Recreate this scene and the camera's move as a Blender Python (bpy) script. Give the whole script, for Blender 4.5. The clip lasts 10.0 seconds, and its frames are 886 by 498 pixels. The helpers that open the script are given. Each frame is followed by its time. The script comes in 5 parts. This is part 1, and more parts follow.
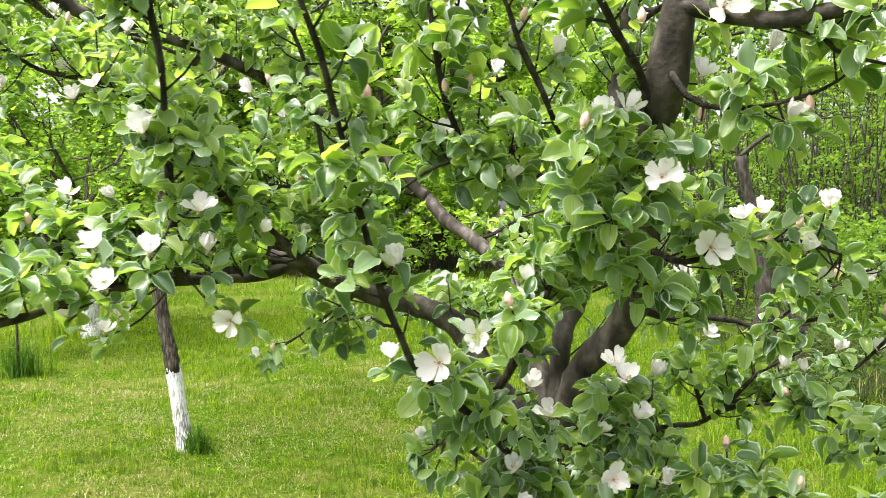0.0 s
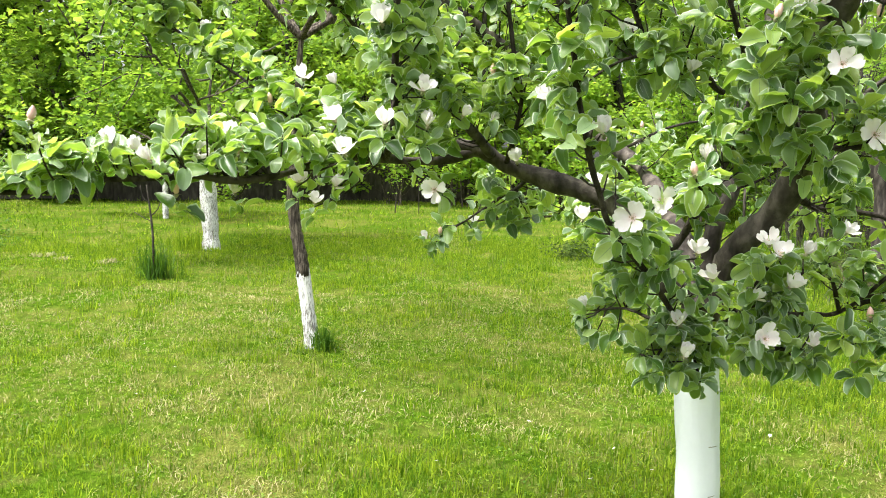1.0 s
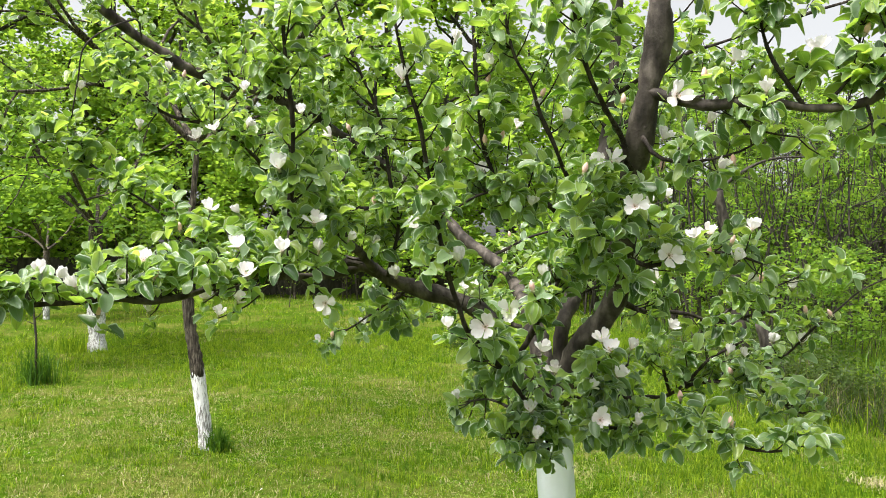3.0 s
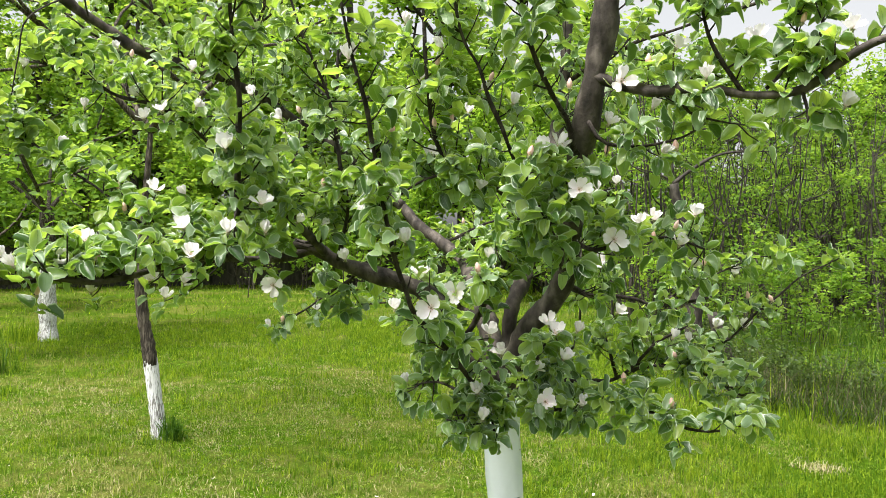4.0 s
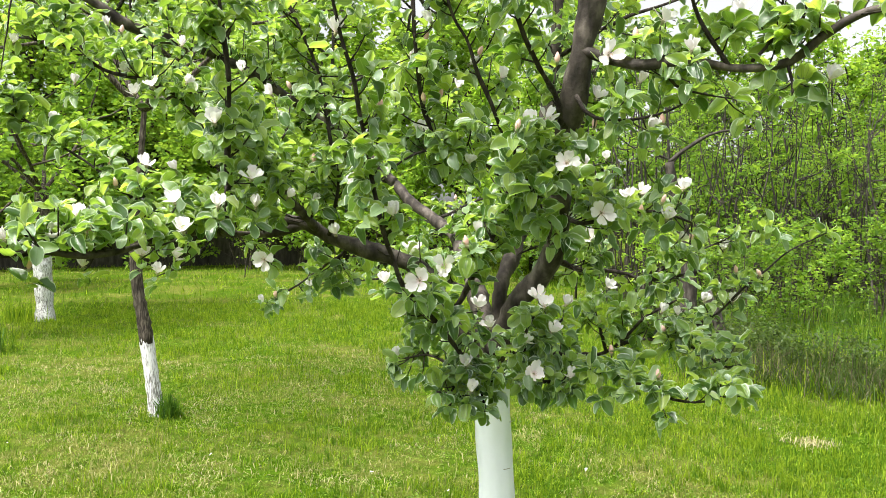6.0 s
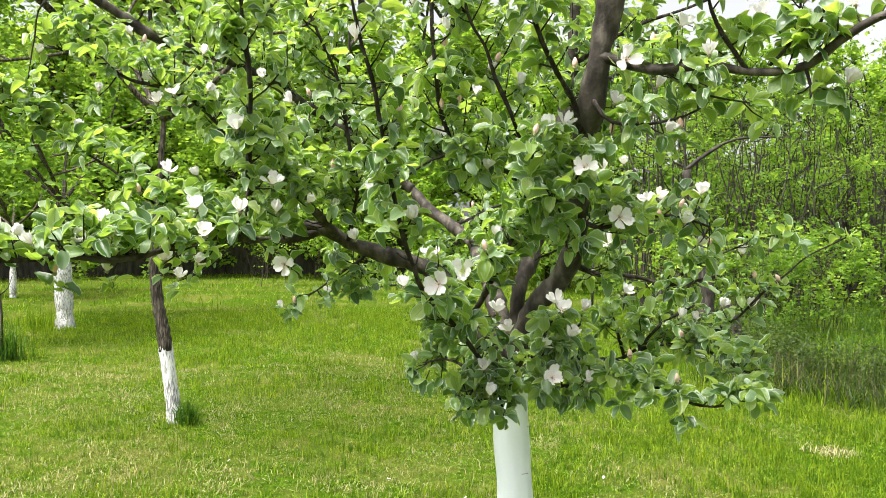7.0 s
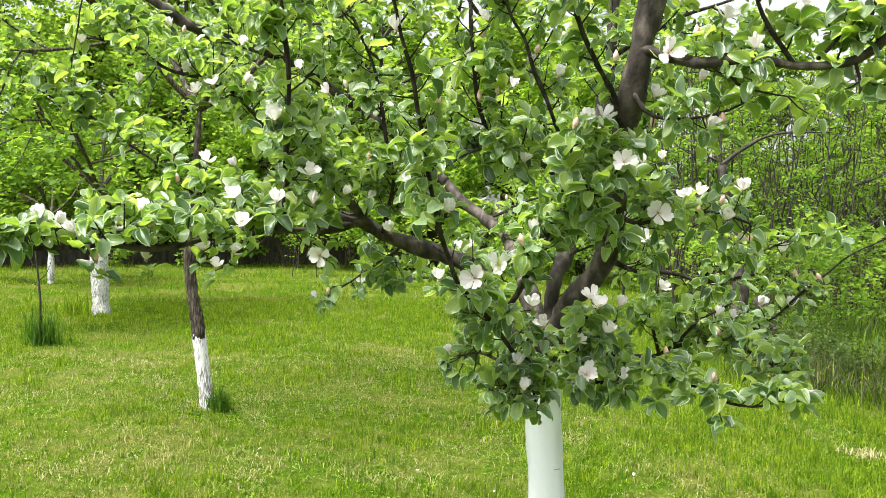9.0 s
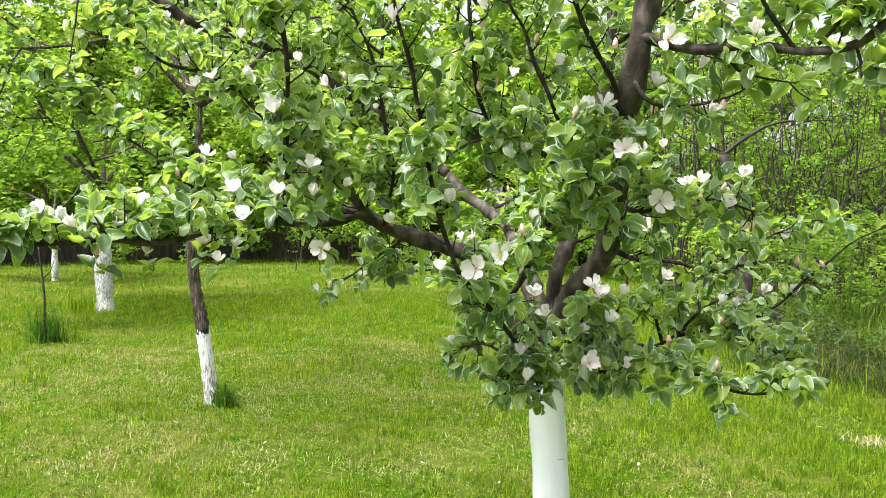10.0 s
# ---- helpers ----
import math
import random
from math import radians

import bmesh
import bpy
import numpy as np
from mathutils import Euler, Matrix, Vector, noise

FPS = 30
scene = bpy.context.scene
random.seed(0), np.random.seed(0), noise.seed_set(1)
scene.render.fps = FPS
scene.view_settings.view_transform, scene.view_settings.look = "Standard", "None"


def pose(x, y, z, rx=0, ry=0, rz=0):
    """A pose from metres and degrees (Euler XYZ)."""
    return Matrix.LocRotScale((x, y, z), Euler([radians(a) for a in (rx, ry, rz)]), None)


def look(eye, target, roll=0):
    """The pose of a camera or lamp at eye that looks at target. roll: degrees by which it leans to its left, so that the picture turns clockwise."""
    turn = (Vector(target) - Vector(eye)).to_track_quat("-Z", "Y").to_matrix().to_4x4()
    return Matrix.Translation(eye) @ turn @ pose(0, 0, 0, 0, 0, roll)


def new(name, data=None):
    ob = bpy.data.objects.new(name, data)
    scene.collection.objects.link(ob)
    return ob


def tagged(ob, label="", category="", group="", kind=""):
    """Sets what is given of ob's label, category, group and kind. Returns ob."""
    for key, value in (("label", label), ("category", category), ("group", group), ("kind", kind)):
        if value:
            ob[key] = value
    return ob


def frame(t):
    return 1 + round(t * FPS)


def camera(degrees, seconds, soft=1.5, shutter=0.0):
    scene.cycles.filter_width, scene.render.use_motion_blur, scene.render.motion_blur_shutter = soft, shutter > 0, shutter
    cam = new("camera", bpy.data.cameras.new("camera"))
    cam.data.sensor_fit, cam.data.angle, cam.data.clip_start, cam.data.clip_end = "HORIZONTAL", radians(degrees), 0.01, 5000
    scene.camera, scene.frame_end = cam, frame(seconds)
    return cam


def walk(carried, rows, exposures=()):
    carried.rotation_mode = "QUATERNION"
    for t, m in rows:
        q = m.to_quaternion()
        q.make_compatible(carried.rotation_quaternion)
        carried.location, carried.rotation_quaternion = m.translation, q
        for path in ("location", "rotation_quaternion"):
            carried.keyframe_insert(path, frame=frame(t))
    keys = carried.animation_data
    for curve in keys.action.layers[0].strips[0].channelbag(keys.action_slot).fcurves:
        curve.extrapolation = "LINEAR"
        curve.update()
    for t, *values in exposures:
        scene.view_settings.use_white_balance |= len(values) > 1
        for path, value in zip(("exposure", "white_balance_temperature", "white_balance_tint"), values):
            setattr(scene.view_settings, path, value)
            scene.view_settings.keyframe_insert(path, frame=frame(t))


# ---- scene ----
cam = camera(59.5, 10.0, soft=0.6, shutter=0.15)
METRES, EYE, TILT, LEAN, TURN = 1.0, 1.6, -2.0, 1.0, 0.0
ROWS = [
    (0.0, 0.0, 0.0, 0.0, 0.0, 0.0, -0.0),
    (0.5, -0.138, -0.1762, -0.0385, 2.66, -1.55, -0.5),
    (1.0, -0.184, -0.2604, -0.1216, 6.68, -4.84, -2.31),
    (1.5, -0.181, -0.3627, -0.1695, 8.88, -4.7, -3.8),
    (2.0, -0.137, -0.5014, -0.1436, 8.33, -2.57, -2.3),
    (2.5, -0.1387, -0.5339, -0.0749, 4.07, 0.74, -0.38),
    (3.0, -0.1343, -0.5778, -0.0593, -1.03, 2.02, -1.15),
    (4.5, -0.0785, -0.5854, -0.0901, -3.95, 0.61, -1.54),
    (5.0, -0.0677, -0.5689, -0.0896, -3.9, -0.22, -1.56),
    (5.5, -0.0738, -0.585, -0.0928, -4.19, -0.21, -1.45),
    (7.0, -0.0877, -0.6167, -0.1105, -2.91, 0.69, -1.31),
    (7.5, -0.0943, -0.6053, -0.1163, -1.97, 0.25, -1.52),
    (8.0, -0.0974, -0.6032, -0.119, -1.2, 0.05, -1.66),
    (8.5, -0.108, -0.6126, -0.1109, -0.89, 0.06, -2.12),
    (9.0, -0.1031, -0.6087, -0.1086, -0.74, 0.06, -2.15),
    (9.5, -0.087, -0.6081, -0.1093, -0.86, -0.14, -1.71),
    (10.0, -0.0979, -0.6047, -0.1146, -0.51, -0.43, -1.47),
]
walk(cam, [(t, pose(0, 0, EYE, TILT, LEAN, TURN) @ pose(METRES * x, METRES * y, METRES * z, 90 + pitch, roll, yaw)) for t, x, y, z, yaw, pitch, roll in ROWS],
     exposures=[(0.0, 1.53), (0.5, 1.50), (1.0, 1.56), (1.5, 1.68), (2.0, 1.70), (2.5, 1.40), (3.0, 1.17), (3.2, 1.12), (4.5, 1.25), (5.0, 1.38), (5.5, 1.38), (7.0, 1.33), (10.0, 1.38)])


# ---- world, sun, exposure ----
SUN_FROM = Vector((-0.42, -0.32, 1.0)).normalized()
world = bpy.data.worlds.new("overcast_sky")
scene.world = world
world.use_nodes = True
wn = world.node_tree
wn.nodes.clear()
sky = wn.nodes.new("ShaderNodeTexSky")
sky.sky_type, sky.sun_disc = "NISHITA", False
sky.sun_elevation = math.asin(SUN_FROM.z)
sky.sun_rotation = math.atan2(SUN_FROM.x, SUN_FROM.y)
sky.air_density, sky.dust_density, sky.ozone_density = 1.0, 4.0, 1.0
haze = wn.nodes.new("ShaderNodeHueSaturation")
haze.inputs["Saturation"].default_value = 0.12
back = wn.nodes.new("ShaderNodeBackground")
back.inputs["Strength"].default_value = 0.11
wout = wn.nodes.new("ShaderNodeOutputWorld")
wn.links.new(sky.outputs[0], haze.inputs["Color"])
wn.links.new(haze.outputs[0], back.inputs["Color"])
wn.links.new(back.outputs[0], wout.inputs["Surface"])

sun_data = bpy.data.lights.new("sun", "SUN")
sun_data.energy, sun_data.angle, sun_data.color = 3.5, radians(28), (1.0, 0.96, 0.88)
sun = new("sun", sun_data)
sun.matrix_world = look(SUN_FROM * 30, (0, 0, 0))


# ---- materials ----
def shader(name):
    mat = bpy.data.materials.new(name)
    mat.use_nodes = True
    nt = mat.node_tree
    bsdf = nt.nodes["Principled BSDF"]
    return mat, nt, bsdf, nt.nodes["Material Output"]


def node(nt, kind, **values):
    n = nt.nodes.new(kind)
    for key, value in values.items():
        n.inputs[key].default_value = value
    return n


def ramp(nt, source, *stops):
    r = nt.nodes.new("ShaderNodeValToRGB")
    el = r.color_ramp.elements
    while len(el) < len(stops):
        el.new(0.5)
    for e, (pos, col) in zip(el, stops):
        e.position, e.color = pos, (*col, 1)
    nt.links.new(source, r.inputs[0])
    return r.outputs[0]


def mixed(nt, fac, a, b, blend="MIX"):
    m = nt.nodes.new("ShaderNodeMix")
    m.data_type, m.blend_type = "RGBA", blend
    for sock, value in ((m.inputs[0], fac), (m.inputs[6], a), (m.inputs[7], b)):
        if isinstance(value, bpy.types.NodeSocket):
            nt.links.new(value, sock)
        elif isinstance(value, (int, float)):
            sock.default_value = value
        else:
            sock.default_value = (*value, 1)
    return m.outputs[2]


def arith(nt, op, a, b=0.0):
    m = nt.nodes.new("ShaderNodeMath")
    m.operation = op
    for sock, value in zip(m.inputs, (a, b)):
        if isinstance(value, (int, float)):
            sock.default_value = value
        else:
            nt.links.new(value, sock)
    return m.outputs[0]


def noise_fac(nt, scale, detail=3.0, world_space=True, stretch=None):
    tex = node(nt, "ShaderNodeTexNoise", Scale=scale, Detail=detail)
    if world_space:
        src = nt.nodes.new("ShaderNodeNewGeometry").outputs["Position"]
    else:
        src = nt.nodes.new("ShaderNodeTexCoord").outputs["Object"]
    if stretch:
        mp = nt.nodes.new("ShaderNodeMapping")
        mp.inputs["Scale"].default_value = stretch
        nt.links.new(src, mp.inputs[0])
        src = mp.outputs[0]
    nt.links.new(src, tex.inputs["Vector"])
    return tex.outputs[0]


def bumped(nt, bsdf, height, strength=0.4, distance=0.004):
    b = node(nt, "ShaderNodeBump", Strength=strength, Distance=distance)
    nt.links.new(height, b.inputs["Height"])
    nt.links.new(b.outputs[0], bsdf.inputs["Normal"])


def any_random(nt):
    a = nt.nodes.new("ShaderNodeObjectInfo").outputs["Random"]
    b = nt.nodes.new("ShaderNodeNewGeometry").outputs["Random Per Island"]
    return arith(nt, "FRACT", arith(nt, "ADD", a, b))


def thin_leaf(nt, bsdf, out, colour, through_colour, amount, rough=0.45):
    """Reflecting blade with light coming through it; amount may be a socket."""
    bsdf.inputs["Roughness"].default_value = rough
    nt.links.new(colour, bsdf.inputs["Base Color"])
    tr = nt.nodes.new("ShaderNodeBsdfTranslucent")
    nt.links.new(through_colour, tr.inputs["Color"])
    m = nt.nodes.new("ShaderNodeMixShader")
    if isinstance(amount, float):
        m.inputs[0].default_value = amount
    else:
        nt.links.new(amount, m.inputs[0])
    nt.links.new(bsdf.outputs[0], m.inputs[1])
    nt.links.new(tr.outputs[0], m.inputs[2])
    nt.links.new(m.outputs[0], out.inputs["Surface"])


def quince_leaf_material():
    mat, nt, bsdf, out = shader("quince_leaf")
    uv = nt.nodes.new("ShaderNodeUVMap")
    sep = nt.nodes.new("ShaderNodeSeparateXYZ")
    nt.links.new(uv.outputs[0], sep.inputs[0])
    across = arith(nt, "ABSOLUTE", arith(nt, "SUBTRACT", arith(nt, "MULTIPLY", sep.outputs[0], 2.0), 1.0))
    rnd = any_random(nt)
    base = ramp(nt, rnd, (0.0, (0.010, 0.036, 0.009)), (0.3, (0.040, 0.098, 0.025)), (0.62, (0.158, 0.252, 0.066)), (1.0, (0.37, 0.44, 0.13)))
    downy = arith(nt, "FRACT", arith(nt, "MULTIPLY", rnd, 7.13))
    base = mixed(nt, ramp(nt, downy, (0.62, (0, 0, 0)), (0.80, (0.7, 0.7, 0.7))), base, (0.33, 0.43, 0.30))
    blotch = noise_fac(nt, 38, 4)
    base = mixed(nt, arith(nt, "MULTIPLY", blotch, 0.35), base, (0.055, 0.135, 0.03))
    # side veins and midrib
    vein_in = arith(nt, "ADD", arith(nt, "MULTIPLY", sep.outputs[1], 40.0), arith(nt, "MULTIPLY", across, -15.0))
    vein = arith(nt, "POWER", arith(nt, "ABSOLUTE", arith(nt, "SINE", vein_in)), 8.0)
    rib = arith(nt, "LESS_THAN", across, 0.045)
    lines = arith(nt, "MAXIMUM", arith(nt, "MULTIPLY", vein, 0.15), arith(nt, "MULTIPLY", rib, 0.65))
    base = mixed(nt, lines, base, (0.20, 0.32, 0.12))
    # narrow downy margin
    margin = nt.nodes.new("ShaderNodeMapRange")
    margin.inputs[1].default_value, margin.inputs[2].default_value = 0.84, 0.95
    nt.links.new(across, margin.inputs[0])
    base = mixed(nt, arith(nt, "MULTIPLY", margin.outputs[0], 0.95), base, (0.60, 0.70, 0.52))
    thr = ramp(nt, rnd, (0.0, (0.13, 0.32, 0.012)), (0.5, (0.42, 0.64, 0.06)), (1.0, (0.56, 0.75, 0.09)))
    thr = mixed(nt, lines, thr, (0.16, 0.28, 0.02))
    bumped(nt, bsdf, arith(nt, "SUBTRACT", arith(nt, "MULTIPLY", blotch, 0.5), lines), 0.35, 0.003)
    bsdf.inputs["Specular IOR Level"].default_value = 0.85
    thr = mixed(nt, arith(nt, "MULTIPLY", margin.outputs[0], 0.6), thr, (0.55, 0.68, 0.30))
    young = arith(nt, "ADD", arith(nt, "MULTIPLY", rnd, 0.32), 0.27)
    thin_leaf(nt, bsdf, out, base, thr, young, 0.36)
    return mat


def small_leaf_material(name, dark, light, thr_dark, thr_light, amount=0.45):
    mat, nt, bsdf, out = shader(name)
    rnd = any_random(nt)
    patch = noise_fac(nt, 0.9, 3)
    f = arith(nt, "ADD", arith(nt, "MULTIPLY", rnd, 0.6), arith(nt, "MULTIPLY", patch, 0.45))
    base = ramp(nt, f, (0.1, dark), (0.9, light))
    bsdf.inputs["Specular IOR Level"].default_value = 0.25
    thr = ramp(nt, f, (0.1, thr_dark), (0.9, thr_light))
    thin_leaf(nt, bsdf, out, base, thr, amount, 0.5)
    return mat


def bark_material(name, dark, mid, pale, scale=1.0, stretch=(1, 1, 0.3), relief=0.9):
    mat, nt, bsdf, out = shader(name)
    n1 = noise_fac(nt, 34 * scale, 8, True, stretch)
    n2 = noise_fac(nt, 6 * scale, 5)
    n3 = noise_fac(nt, 120 * scale, 4)
    col = ramp(nt, n1, (0.32, dark), (0.5, mid), (0.70, pale))
    col = mixed(nt, ramp(nt, n2, (0.56, (0, 0, 0)), (0.74, (0.4, 0.4, 0.4))), col, pale)
    col = mixed(nt, ramp(nt, n3, (0.55, (0, 0, 0)), (0.7, (0.4, 0.4, 0.4))), col, dark)
    nt.links.new(col, bsdf.inputs["Base Color"])
    bsdf.inputs["Roughness"].default_value = 0.7
    bsdf.inputs["Specular IOR Level"].default_value = 0.2
    height = arith(nt, "ADD", n1, arith(nt, "MULTIPLY", n3, 0.4))
    bumped(nt, bsdf, height, relief, 0.012)
    return mat


def whitewash_material():
    mat, nt, bsdf, out = shader("whitewash")
    n = noise_fac(nt, 120, 7, True, (1, 1, 0.16))
    n2 = noise_fac(nt, 4, 3)
    pos = nt.nodes.new("ShaderNodeNewGeometry")
    sep = nt.nodes.new("ShaderNodeSeparateXYZ")
    nt.links.new(pos.outputs["Position"], sep.inputs[0])
    worn = arith(nt, "ADD", n, arith(nt, "MULTIPLY", arith(nt, "SUBTRACT", n2, 0.5), 0.5))
    fac = ramp(nt, worn, (0.42, (0, 0, 0)), (0.50, (0.3, 0.3, 0.3)), (0.62, (1, 1, 1)))
    col = mixed(nt, fac, (0.82, 0.82, 0.84), (0.20, 0.19, 0.18))
    nt.links.new(col, bsdf.inputs["Base Color"])
    bsdf.inputs["Roughness"].default_value = 0.9
    bumped(nt, bsdf, n, 0.8, 0.012)
    return mat


def guard_material():
    mat, nt, bsdf, out = shader("white_trunk_guard")
    n = noise_fac(nt, 9, 4)
    col = ramp(nt, n, (0.3, (0.76, 0.81, 0.89)), (0.7, (0.83, 0.87, 0.95)))
    fine = noise_fac(nt, 140, 3)
    col = mixed(nt, arith(nt, "MULTIPLY", fine, 0.12), col, (0.55, 0.56, 0.52))
    nt.links.new(col, bsdf.inputs["Base Color"])
    bsdf.inputs["Roughness"].default_value = 0.45
    bumped(nt, bsdf, noise_fac(nt, 22, 5, True, (1, 1, 0.5)), 0.5, 0.01)
    return mat


def petal_material():
    mat, nt, bsdf, out = shader("quince_petal")
    uv = nt.nodes.new("ShaderNodeUVMap")
    sep = nt.nodes.new("ShaderNodeSeparateXYZ")
    nt.links.new(uv.outputs[0], sep.inputs[0])
    rnd = any_random(nt)
    tint = ramp(nt, sep.outputs[1], (0.0, (0.84, 0.66, 0.66)), (0.25, (0.92, 0.88, 0.90)), (1.0, (0.94, 0.93, 0.96)))
    streak = noise_fac(nt, 160, 3)
    col = mixed(nt, arith(nt, "MULTIPLY", rnd, 0.22), tint, (0.90, 0.76, 0.79))
    col = mixed(nt, ramp(nt, streak, (0.5, (0, 0, 0)), (0.75, (0.3, 0.3, 0.3))), col, (0.84, 0.74, 0.78))
    thin_leaf(nt, bsdf, out, col, col, 0.35, 0.6)
    return mat


def plain(name, col, rough=0.6, alt=None, scale=40):
    mat, nt, bsdf, out = shader(name)
    c = mixed(nt, noise_fac(nt, scale, 3), col, alt or tuple(v * 0.6 for v in col))
    nt.links.new(c, bsdf.inputs["Base Color"])
    bsdf.inputs["Roughness"].default_value = rough
    return mat


def soil_material():
    mat, nt, bsdf, out = shader("lawn_soil")
    a = noise_fac(nt, 0.8, 5)
    b = noise_fac(nt, 18, 6)
    c = noise_fac(nt, 90, 4)
    green = ramp(nt, b, (0.3, (0.028, 0.060, 0.004)), (0.6, (0.070, 0.134, 0.008)), (0.8, (0.14, 0.20, 0.016)))
    dry = ramp(nt, c, (0.3, (0.07, 0.078, 0.014)), (0.7, (0.25, 0.24, 0.07)))
    d = noise_fac(nt, 5.0, 4)
    worn = arith(nt, "ADD", arith(nt, "MULTIPLY", a, 0.55), arith(nt, "MULTIPLY", d, 0.45))
    col = mixed(nt, ramp(nt, worn, (0.445, (0, 0, 0)), (0.61, (0.72, 0.72, 0.72))), green, dry)
    nt.links.new(col, bsdf.inputs["Base Color"])
    bsdf.inputs["Roughness"].default_value = 0.95
    bsdf.inputs["Specular IOR Level"].default_value = 0.0
    bumped(nt, bsdf, c, 0.8, 0.03)
    return mat


def grass_material(name="grass_blade", dry_cut=0.55, depth=1.0):
    mat, nt, bsdf, out = shader(name)
    rnd = any_random(nt)
    patch = noise_fac(nt, 0.9, 5)
    fine = noise_fac(nt, 5.0, 3)
    shade = arith(nt, "ADD", arith(nt, "MULTIPLY", rnd, 0.55), arith(nt, "MULTIPLY", noise_fac(nt, 6.0, 4), 0.55))
    green = ramp(nt, shade, (0.1, (0.010 * depth, 0.052 * depth, 0.004)), (0.5, (0.085 * depth, 0.172 * depth, 0.008)), (0.9, (0.35 * depth, 0.44 * depth, 0.032)))
    straw = ramp(nt, rnd, (0.0, (0.20, 0.19, 0.07)), (1.0, (0.44, 0.42, 0.18)))
    f = arith(nt, "ADD", arith(nt, "ADD", arith(nt, "MULTIPLY", patch, 0.55), arith(nt, "MULTIPLY", fine, 0.3)), arith(nt, "MULTIPLY", rnd, 0.22))
    fac = ramp(nt, f, (dry_cut, (0, 0, 0)), (dry_cut + 0.08, (0.8, 0.8, 0.8)))
    col = mixed(nt, fac, green, straw)
    thr = mixed(nt, fac, ramp(nt, shade, (0.1, (0.06 * depth, 0.22 * depth, 0.006)), (0.9, (0.58 * depth, 0.74 * depth, 0.035))), straw)
    bsdf.inputs["Specular IOR Level"].default_value = 0.15
    thin_leaf(nt, bsdf, out, col, thr, 0.45, 0.7)
    return mat


LEAF = quince_leaf_material()
FAR_LEAF = small_leaf_material("far_leaf", (0.05, 0.13, 0.015), (0.25, 0.39, 0.055), (0.22, 0.42, 0.025), (0.60, 0.80, 0.085), 0.52)
HEDGE_LEAF = small_leaf_material("hedge_leaf", (0.040, 0.10, 0.014), (0.18, 0.31, 0.045), (0.15, 0.33, 0.02), (0.50, 0.70, 0.07), 0.5)
BARK = bark_material("quince_bark", (0.018, 0.015, 0.013), (0.054, 0.045, 0.039), (0.140, 0.120, 0.105), 1.0, (1, 1, 0.5), 0.4)
TWIG = bark_material("twig_bark", (0.012, 0.009, 0.007), (0.026, 0.020, 0.017), (0.07, 0.058, 0.050), 2.0)
OLD_BARK = bark_material("rough_bark", (0.010, 0.008, 0.006), (0.062, 0.050, 0.040), (0.23, 0.195, 0.16), 2.6, (1, 1, 0.14), 1.0)
GREY_BARK = bark_material("grey_bark", (0.016, 0.014, 0.012), (0.042, 0.036, 0.030), (0.10, 0.088, 0.076), 0.8)
WASH = whitewash_material()
GUARD = guard_material()
PETAL = petal_material()
BUD = plain("bud_pink", (0.72, 0.36, 0.33), 0.6, (0.80, 0.62, 0.56), 90)
CALYX = plain("calyx_green", (0.20, 0.30, 0.12), 0.6, (0.34, 0.24, 0.16), 120)
STAMEN = plain("stamen", (0.62, 0.50, 0.30), 0.6, (0.40, 0.22, 0.18), 200)
SOIL = soil_material()
GRASS = grass_material("grass_blade", 0.525)
# fresh grass without straw, its green darkened a little for shade under trees
LUSH = grass_material("lush_grass", 0.75, 0.95)
WEED = small_leaf_material("weed_blade", (0.012, 0.030, 0.006), (0.075, 0.12, 0.022), (0.04, 0.10, 0.008), (0.20, 0.29, 0.04), 0.35)
HERB = small_leaf_material("lawn_herb", (0.045, 0.12, 0.009), (0.20, 0.30, 0.035), (0.14, 0.30, 0.02), (0.45, 0.55, 0.08), 0.35)
RANK_DRY = plain("dry_weed", (0.05, 0.042, 0.022), 0.9, (0.14, 0.12, 0.07), 6)
SLIT = plain("slit_shadow", (0.42, 0.42, 0.40), 0.7, (0.25, 0.25, 0.23), 60)
WIRE = plain("rusty_wire", (0.06, 0.05, 0.042), 0.9)
THATCH = plain("dead_thatch", (0.42, 0.385, 0.19), 0.9, (0.24, 0.21, 0.10), 9)
MEADOW = small_leaf_material("meadow_blade", (0.015, 0.055, 0.006), (0.085, 0.18, 0.018), (0.07, 0.20, 0.010), (0.25, 0.43, 0.03), 0.4)
# dark brown that stands for the shade under the wood's edge
SHADE_PANEL = bark_material("shade_panel", (0.020, 0.018, 0.015), (0.042, 0.037, 0.031), (0.075, 0.067, 0.056), 0.3, (1, 1, 0.3))
RUST = plain("rusty_brown", (0.13, 0.07, 0.05), 0.8, (0.07, 0.05, 0.045), 12)
CONCRETE = plain("old_concrete", (0.42, 0.40, 0.36), 0.9, (0.28, 0.27, 0.24), 14)


# ---- building helpers ----
def mesh_of(name, verts, faces, mat, uvs=None, smooth=True):
    me = bpy.data.meshes.new(name)
    me.from_pydata([tuple(v) for v in verts], [], faces)
    if uvs is not None:
        layer = me.uv_layers.new(name="UVMap")
        idx = np.empty(len(me.loops), dtype=np.int32)
        me.loops.foreach_get("vertex_index", idx)
        layer.data.foreach_set("uv", np.asarray(uvs, dtype=np.float32)[idx].ravel())
    if smooth:
        me.polygons.foreach_set("use_smooth", np.ones(len(me.polygons), dtype=bool))
    me.materials.append(mat)
    return me


